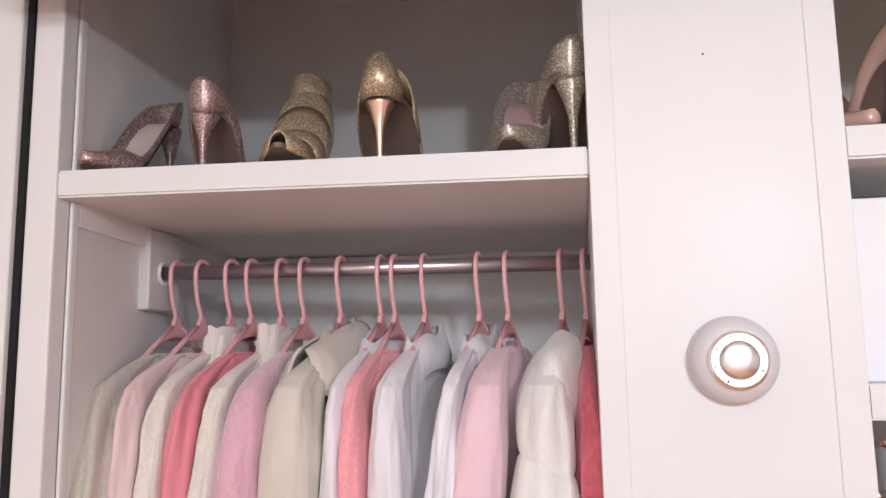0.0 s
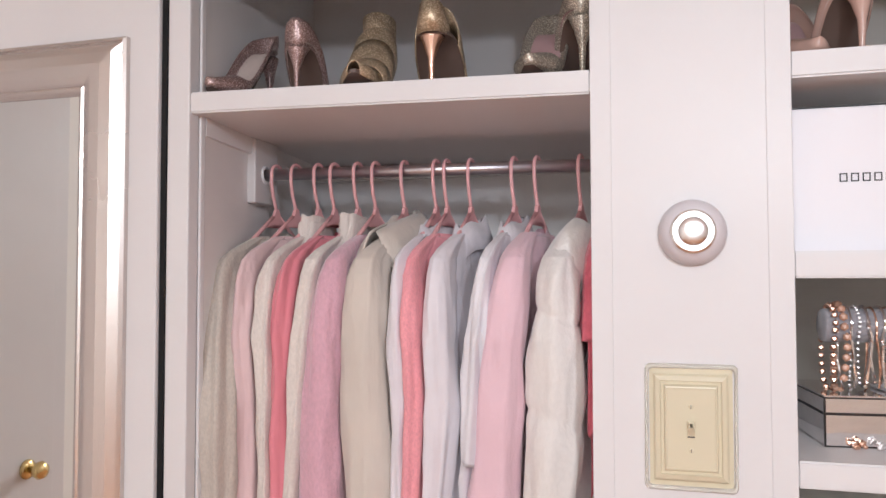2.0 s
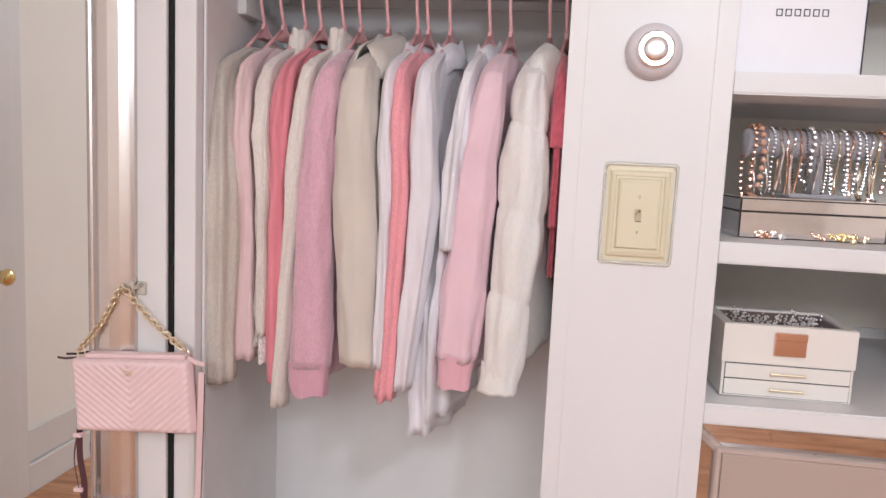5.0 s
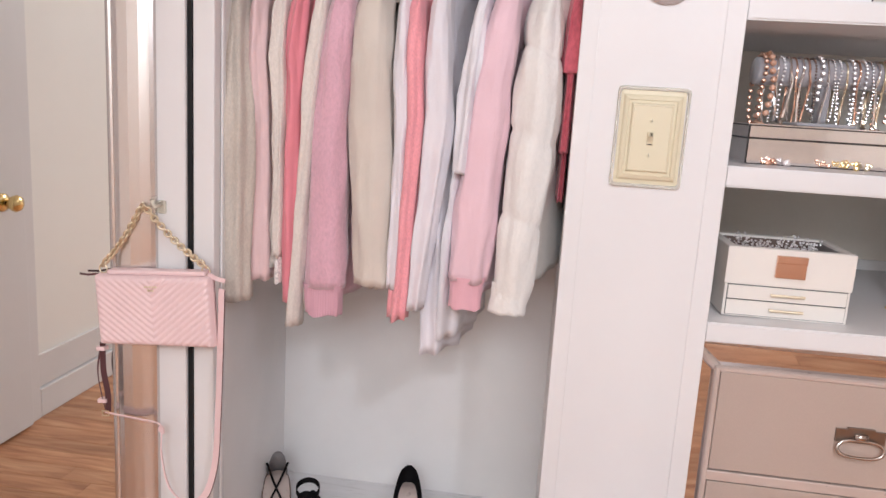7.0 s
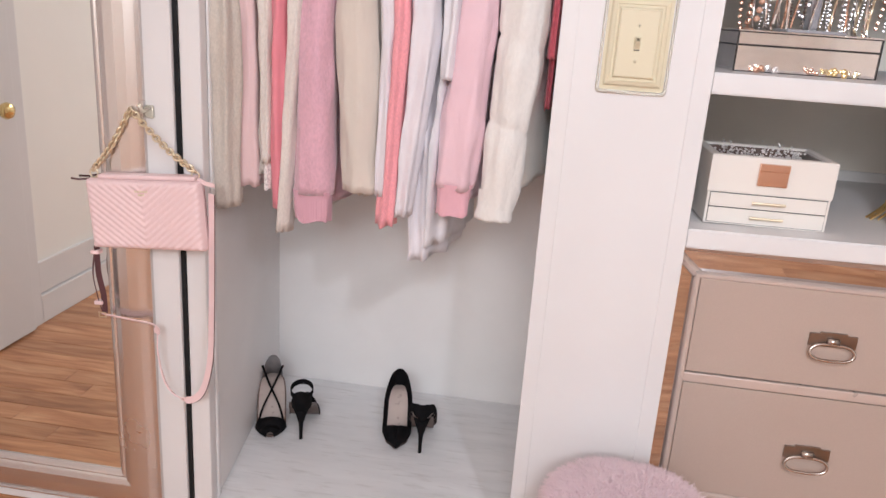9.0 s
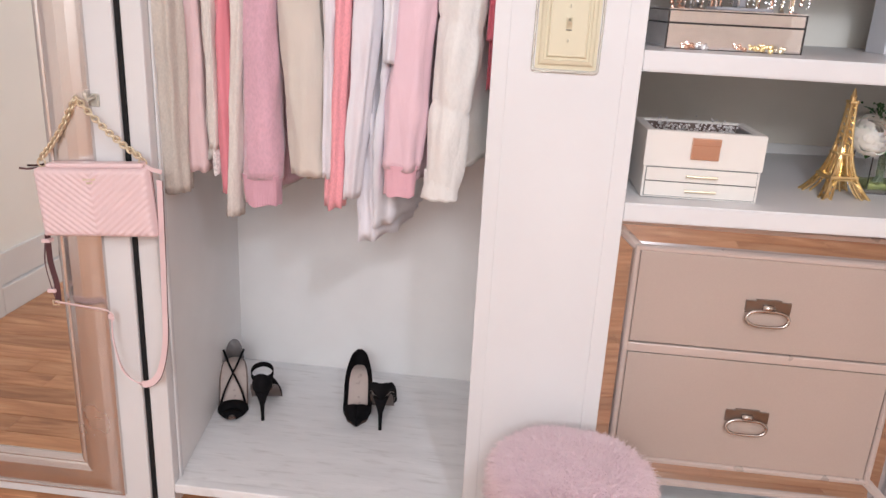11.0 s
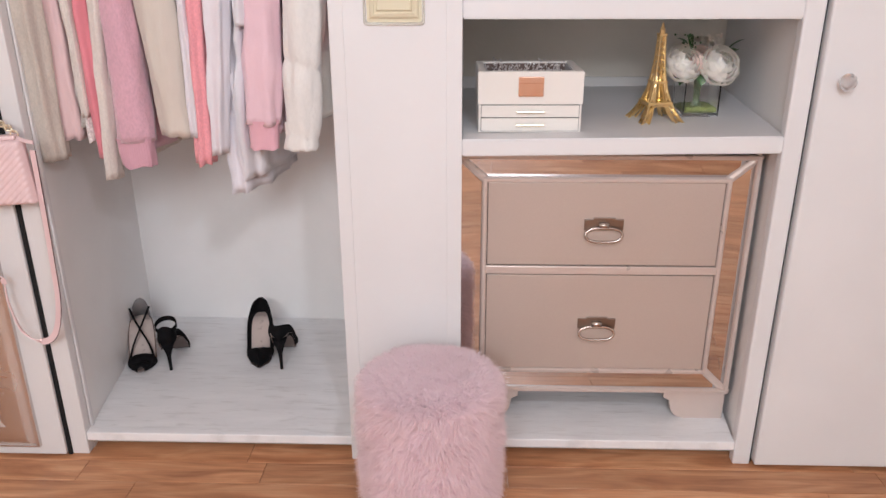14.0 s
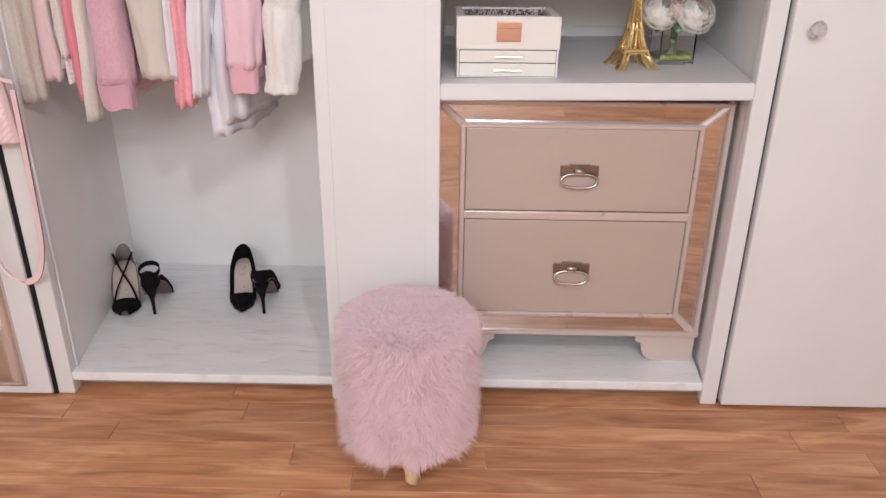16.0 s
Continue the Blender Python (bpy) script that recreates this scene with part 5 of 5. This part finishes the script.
def sandal(name, label, strap, insole, heel_mat, at, turn, h=0.10, group="", straps=((0.80, 0.030, 0.030),), cuff=(0.045, 0.050, 0.022), back_cup=0.045, k=1.0, cup_mat=None, crossed=False):
    """An open heeled sandal with bands over the foot and a cuff round the ankle."""
    t = thing(name, label, "shoe", at, turn, group)
    t.scale = (k, k, k)
    bm = bmesh.new()
    top, low = [], []
    for i in range(34):
        s = i / 33
        w = max(0.004, foot_width(s, False))
        z = sole_z(s, h)
        top.append([(w * u, s * LENGTH, z + 0.006) for u in (-1, -0.5, 0, 0.5, 1)])
        low.append([(w * u, s * LENGTH, z) for u in (-1, -0.5, 0, 0.5, 1)])
    a, b = grid(bm, top), grid(bm, low)
    for e in (0, 4):
        for i in range(33):
            bm.faces.new((a[i][e], a[i + 1][e], b[i + 1][e], b[i][e]))
    for i in (0, 33):
        for j in range(4):
            bm.faces.new((a[i][j], a[i][j + 1], b[i][j + 1], b[i][j]))
    part("sole", bm, OUTSOLE, t)
    bm = bmesh.new()
    grid(bm, [[(max(0.003, foot_width(i / 29, False)) * 0.9 * u, i / 29 * LENGTH, sole_z(i / 29, h) + 0.0068) for u in (-1, 0, 1)] for i in range(29)])
    part("insole", bm, insole, t, "pale insole", smooth=True)
    for s, wide, rise in straps:
        bm = bmesh.new()
        strap_loop(bm, s, wide, rise, h)
        part("strap", bm, strap, t, smooth=True)
    if back_cup:
        bm = bmesh.new()
        rows = []
        for i in range(13):
            a = math.radians(-100 + i * 200 / 12)
            x, y = 0.026 * math.sin(a), 0.022 - 0.030 * math.cos(a)
            fr = max(0, math.cos(a))
            rows.append([(x, y, h + 0.002), (x * 1.04, y - 0.003 * fr, h + back_cup * 0.5 * (0.5 + 0.5 * fr)), (x * 0.92, y, h + back_cup * (0.45 + 0.55 * fr))])
        grid(bm, rows)
        ob = part("heel_cup", bm, cup_mat or strap, t, smooth=True)
        m = ob.modifiers.new("thick", "SOLIDIFY")
        m.thickness = 0.0025
    if crossed:
        for side in (-1, 1):
            bm = bmesh.new()
            tube(bm, curve_pts([(side * 0.036, 0.70 * LENGTH, sole_z(0.70, h) + 0.004), (side * 0.022, 0.56 * LENGTH, sole_z(0.56, h) + 0.036), (-side * 0.008, 0.38 * LENGTH, sole_z(0.38, h) + 0.052), (-side * 0.028, 0.16 * LENGTH, h + 0.046)], 6), 0.0034, 8, flat=0.5)
            part("crossed_strap", bm, strap, t, smooth=True)
    if cuff:
        r, z, wide = cuff
        bm = bmesh.new()
        rows = []
        for i in range(25):
            a = 2 * math.pi * i / 24
            p = Vector((0.030 * math.cos(a), 0.026 + r * 0.62 * math.sin(a), h + z + 0.008 * math.sin(a)))
            rows.append([p + Vector((0, 0, -wide / 2)), p + Vector((0, 0, wide / 2))])
        grid(bm, rows)
        ob = part("ankle_strap", bm, strap, t, smooth=True)
        m = ob.modifiers.new("thick", "SOLIDIFY")
        m.thickness = 0.002
    part("heel", heel_mesh(h), heel_mat, t, "slender stiletto heel", smooth=True)
    return t




def on_shelf(x):
    return 1.6712 + (x - XL) * SLOPE_W


# upper closet shelf
pump("shoe", "rose glitter court shoe, side on, on the shelf", GLIT_ROSE, INSOLE, GLIT_ROSE, (-0.563, 0.200, on_shelf(-0.563)), 174, h=0.113, pointed=False, group="rose glitter pair", k=0.94)
pump("shoe", "rose glitter court shoe showing its heel", GLIT_ROSE, INSOLE, GLIT_ROSE, (-0.433, 0.040, on_shelf(-0.433)), 12, h=0.086, pointed=False, group="rose glitter pair", k=0.92)
gs = ((0.87, 0.050, 0.030), (0.67, 0.036, 0.050), (0.49, 0.036, 0.062), (0.31, 0.032, 0.070))
sandal("shoe", "gold glitter caged sandal showing its toe", GLIT_GOLD, INSOLE, ROSE_GOLD, (-0.333, 0.195, on_shelf(-0.333)), 187, h=0.080, straps=gs, cuff=(0.058, 0.044, 0.056), back_cup=0.062, group="gold caged pair", k=1.0)
sandal("shoe", "gold glitter caged sandal with a rose gold heel", GLIT_GOLD, INSOLE, ROSE_GOLD, (-0.193, 0.036, on_shelf(-0.193)), 4, h=0.082, straps=gs, cuff=None, back_cup=0.060, group="gold caged pair")
pump("shoe", "champagne glitter court shoe, toe forward", GLIT_CHAMP, INSOLE_ROSE, GLIT_CHAMP, (-0.014, 0.200, on_shelf(-0.014)), 176, h=0.104, pointed=False, group="champagne glitter pair")
pump("shoe", "champagne glitter court shoe showing its heel", GLIT_CHAMP, INSOLE_ROSE, GLIT_CHAMP, (0.048, 0.045, on_shelf(0.048)), 10, h=0.098, pointed=False, group="champagne glitter pair", k=1.0)
# upper shelf of the bay
pump("shoe", "nude patent court shoe, toe forward", NUDE, INSOLE_ROSE, NUDE, (0.345, 0.245, 1.6640), 190, h=0.10, pointed=False, group="nude patent pair")
pump("shoe", "nude patent court shoe showing its heel", NUDE, INSOLE, NUDE, (0.437, 0.045, 1.6640), 8, h=0.096, pointed=False, group="nude patent pair", k=1.0)
pump("shoe", "grey suede court shoe beside the nude pair", MESH_GREY, INSOLE, MESH_GREY, (0.575, 0.07, 1.6640), 10, h=0.10, pointed=True, group="grey pair")
# closet floor
FZ = 0.0622
sandal("shoe", "black strappy heeled sandal on the closet floor", SUEDE, INSOLE, SUEDE, (-0.645, 0.478, FZ), 198, h=0.090, straps=((0.905, 0.034, 0.022), (0.765, 0.032, 0.034)), cuff=None, back_cup=0.060, crossed=True, group="black strappy pair", cup_mat=MESH_GREY)
sandal("shoe", "black suede strappy sandal showing its heel", SUEDE, INSOLE, SUEDE, (-0.506, 0.308, FZ), 13, h=0.090, straps=((0.86, 0.050, 0.034), (0.60, 0.008, 0.048)), cuff=(0.052, 0.046, 0.014), back_cup=0.058, group="black strappy pair")
pump("shoe", "black suede pointed court shoe on the closet floor", SUEDE, INSOLE, SUEDE, (-0.285, 0.514, FZ), 190, h=0.088, group="black suede pair")
pump("shoe", "black suede pointed court shoe showing its heel", SUEDE, INSOLE, SUEDE, (-0.187, 0.322, FZ), 7, h=0.097, group="black suede pair")

# ---- furry stool ----
stool = thing("stool", "round pink faux fur stool on pale wooden legs", "stool", (0.272, -0.215, 0.0))
SR, SZ0, SZ1 = 0.134, 0.085, 0.366
part("seat", lathe([(0.02, SZ0), (SR - 0.01, SZ0), (SR, SZ0 + 0.02), (SR + 0.004, 0.23), (SR, SZ1 - 0.04), (SR - 0.02, SZ1 - 0.012), (SR - 0.05, SZ1 + 0.004), (0.06, SZ1 + 0.011), (0.02, SZ1 + 0.013), (0.0006, SZ1 + 0.0135)], 48), FUR, stool, "padded seat under the fur", smooth=True)
for a in (-82, 38, 158):
    bm = bmesh.new()
    c, s = math.cos(math.radians(a)), math.sin(math.radians(a))
    tube(bm, [(c * 0.082, s * 0.082, 0.10), (c * 0.098, s * 0.098, 0.006), (c * 0.098, s * 0.098, 0.0)], [0.018, 0.0165, 0.0155], 16)
    part("leg", bm, BIRCH, stool, "pale turned wooden leg", smooth=True)
rng = random.Random(77)
verts, faces = [], []


def tuft(p, d, length, width):
    """One lock of fur: a bent, tapering blade."""
    d = d.normalized()
    side = d.cross(Vector((rng.uniform(-1, 1), rng.uniform(-1, 1), rng.uniform(-1, 1)))).normalized() * width
    sag = Vector((rng.uniform(-0.25, 0.25), rng.uniform(-0.25, 0.25), -0.55))
    i = len(verts)
    p1 = p + d * length * 0.5 + sag * length * 0.10
    p2 = p + d * length * 0.85 + sag * length * 0.42
    verts.extend([p - side, p + side, p1 - side * 0.75, p1 + side * 0.75, p2])
    faces.extend([(i, i + 1, i + 3, i + 2), (i + 2, i + 3, i + 4)])


for k in range(84000):
    if rng.random() < 0.56:
        a, z = rng.uniform(0, 2 * math.pi), rng.uniform(SZ0 - 0.006, SZ1 - 0.008)
        p = Vector((SR * math.cos(a), SR * math.sin(a), z))
        n = Vector((math.cos(a), math.sin(a), 0.05 + 0.5 * (z - SZ0)))
        swirl = noise.noise_vector(p * 26) * 0.9 + noise.noise_vector(p * 70) * 0.5
    else:
        a, r = rng.uniform(0, 2 * math.pi), SR * math.sqrt(rng.random())
        p = Vector((r * math.cos(a), r * math.sin(a), SZ1 + 0.014 * (1 - (r / SR) ** 2) - 0.012 * (r / SR) ** 3))
        out = 1.6 * (r / SR) ** 5
        n = Vector((math.cos(a) * out + rng.uniform(-0.8, 0.8), math.sin(a) * out + rng.uniform(-0.8, 0.8), 0.62))
        swirl = noise.noise_vector(p * 22 + Vector((3, 1, 7))) * 0.55 + noise.noise_vector(p * 60) * 0.55
    d = n.normalized() + swirl + Vector((rng.uniform(-0.25, 0.25), rng.uniform(-0.25, 0.25), rng.uniform(-0.18, 0.16)))
    tuft(p, d, rng.uniform(0.016, 0.042), rng.uniform(0.0005, 0.0013))
me = bpy.data.meshes.new("fur")
me.from_pydata([tuple(v) for v in verts], [], faces)
me.materials.append(FIBRE)
fur = new("fur", me)
fur.parent = stool
tagged(fur, "long pale pink faux fur", kind="stuff")


# ---- room door and baseboard behind the viewer ----
UX, UY = 0.0, -1.0
NX, NY = 1.0, 0.0
BASE = Vector((WX, -0.895, 0))


def on_wall(u0, u1, n0, n1, z0, z1, bevel=0.0):
    bm = boxes((u0, u1, n0, n1, z0, z1), bevel=bevel)
    bm.transform(Matrix(((UX, NX, 0, BASE.x), (UY, NY, 0, BASE.y), (0, 0, 1, 0), (0, 0, 0, 1))))
    return bm


door = structure("door_3", on_wall(-0.73, -0.008, 0.010, 0.045, 0.008, 2.03, 0.003), PAINT, "white painted room door", "door")
structure("casing", on_wall(0.0, 0.062, 0.002, 0.024, 0.0, 2.11, 0.004), PAINT, "white door casing", "trim")
structure("casing", on_wall(-0.80, -0.735, 0.002, 0.024, 0.0, 2.11, 0.004), PAINT, "white door casing", "trim")
structure("baseboard", on_wall(0.064, 3.29, 0.001, 0.022, 0.0, 0.105, 0.004), PAINT, "tall white baseboard", "baseboard")
structure("wall_plinth", on_wall(0.075, 0.85, 0.001, 0.012, 0.108, 0.225, 0.003), PAINT, "low white panel above the baseboard", "trim")
kn = thing("door_knob", "polished brass knob on the room door", "knob", (BASE.x + 0.0455, -0.785, 0.79), -90)
part("rose", lathe([(0.030, 0.0), (0.028, 0.006), (0.012, 0.010)], 28, axis="y"), BRASS, kn, smooth=True)
part("knob", lathe([(0.011, 0.0105), (0.012, 0.025), (0.022, 0.034), (0.027, 0.048), (0.022, 0.060), (0.006, 0.064)], 28, axis="y"), BRASS, kn, smooth=True)
for o in kn.children:
    o.rotation_euler = (0, 0, math.pi)

# small things on the structure
tagged(part("screw_hole", lathe([(0.0014, 0.0), (0.0013, 0.0006)], 12, axis="y", at=(0.193, -0.0012, 1.756)), DARK, None), "small dark screw hole in the board", "hole", kind="structure")
bkt = thing("bracket", "white painted bracket high on the closet back", "bracket", (-0.265, BACK - 0.001, 2.19))
part("plate", boxes((-0.045, 0.045, -0.035, 0.0, -0.012, 0.05), bevel=0.004), PAINT, bkt)

# ---- wooden floor ----
def plank_material():
    m = bpy.data.materials.new("honey_oak_plank")
    m.use_nodes = True
    n, l = m.node_tree.nodes, m.node_tree.links
    b = n["Principled BSDF"]
    geo, info, mp = n.new("ShaderNodeTexCoord"), n.new("ShaderNodeObjectInfo"), n.new("ShaderNodeMapping")
    add = n.new("ShaderNodeVectorMath")
    add.operation = "MULTIPLY_ADD"
    l.new(info.outputs["Random"], add.inputs[0])
    add.inputs[1].default_value = (37, 91, 13)
    l.new(geo.outputs["Object"], add.inputs[2])
    l.new(add.outputs[0], mp.inputs[0])
    mp.inputs["Scale"].default_value = (2.2, 15, 4)
    wave = n.new("ShaderNodeTexNoise")
    wave.inputs["Scale"].default_value, wave.inputs["Detail"].default_value, wave.inputs["Distortion"].default_value = 1.6, 6, 1.2
    l.new(mp.outputs[0], wave.inputs["Vector"])
    fine = n.new("ShaderNodeTexNoise")
    mp2 = n.new("ShaderNodeMapping")
    mp2.inputs["Scale"].default_value = (5, 120, 8)
    l.new(add.outputs[0], mp2.inputs[0])
    fine.inputs["Scale"].default_value = 1.5
    l.new(mp2.outputs[0], fine.inputs["Vector"])
    ramp = n.new("ShaderNodeValToRGB")
    e = ramp.color_ramp.elements
    e[0].position, e[0].color = 0.30, (0.38, 0.155, 0.072, 1)
    e[1].position, e[1].color = 0.72, (0.72, 0.40, 0.225, 1)
    mid = ramp.color_ramp.elements.new(0.5)
    mid.color = (0.56, 0.26, 0.128, 1)
    l.new(wave.outputs[0], ramp.inputs[0])
    shade = n.new("ShaderNodeMapRange")
    shade.inputs[3].default_value, shade.inputs[4].default_value = 0.86, 1.14
    l.new(info.outputs["Random"], shade.inputs[0])
    fr = n.new("ShaderNodeMapRange")
    fr.inputs[1].default_value, fr.inputs[2].default_value, fr.inputs[3].default_value, fr.inputs[4].default_value = 0.3, 0.7, 0.90, 1.08
    l.new(fine.outputs[0], fr.inputs[0])
    k = n.new("ShaderNodeMath")
    k.operation = "MULTIPLY"
    l.new(shade.outputs[0], k.inputs[0])
    l.new(fr.outputs[0], k.inputs[1])
    sc = n.new("ShaderNodeVectorMath")
    sc.operation = "SCALE"
    l.new(ramp.outputs[0], sc.inputs[0])
    l.new(k.outputs[0], sc.inputs["Scale"])
    l.new(sc.outputs[0], b.inputs["Base Color"])
    b.inputs["Roughness"].default_value = 0.42
    bn = n.new("ShaderNodeBump")
    bn.inputs["Strength"].default_value, bn.inputs["Distance"].default_value = 0.12, 0.001
    l.new(fine.outputs[0], bn.inputs["Height"])
    l.new(bn.outputs[0], b.inputs["Normal"])
    return m


OAK = plank_material()
PLANK_W = 0.080
floor_ob = bpy.data.objects["floor"]
shapes = {}


def plank_mesh(length):
    key = round(length, 2)
    if key not in shapes:
        bm = boxes((0.0005, key - 0.0005, 0.0005, PLANK_W - 0.0005, -0.0039, 0.0))
        top = [e for e in bm.edges if all(v.co.z > -0.001 for v in e.verts)]
        bmesh.ops.bevel(bm, geom=top, offset=0.0008, segments=1, affect="EDGES")
        me = bpy.data.meshes.new("plank")
        bm.to_mesh(me)
        bm.free()
        me.materials.append(OAK)
        shapes[key] = me
    return shapes[key]


rng = random.Random(12)
field = bmesh.new()
for row in range(53):
    y = 0.056 - (row + 1) * PLANK_W
    x = WX - rng.choice((0.1, 0.25, 0.4, 0.0))
    while x < 2.99:
        length = rng.choice((0.45, 0.6, 0.75, 0.9))
        x0, x1 = max(x, WX), min(x + length, 3.0)
        x += length
        if x1 - x0 < 0.03:
            continue
        if row < 34 and x0 < 2.2:
            ob = new("plank", plank_mesh(x1 - x0))
            ob.parent = floor_ob
            ob.location = (x0, y, 0.0)
        else:
            r = bmesh.ops.create_cube(field, size=1, matrix=Matrix.Translation(((x0 + x1) / 2, y + PLANK_W / 2, -0.00195)) @ Matrix.Diagonal((x1 - x0 - 0.001, PLANK_W - 0.001, 0.0039, 1)))
tagged(part("plank_field", field, OAK, floor_ob, "honey oak planks further off"), kind="stuff")
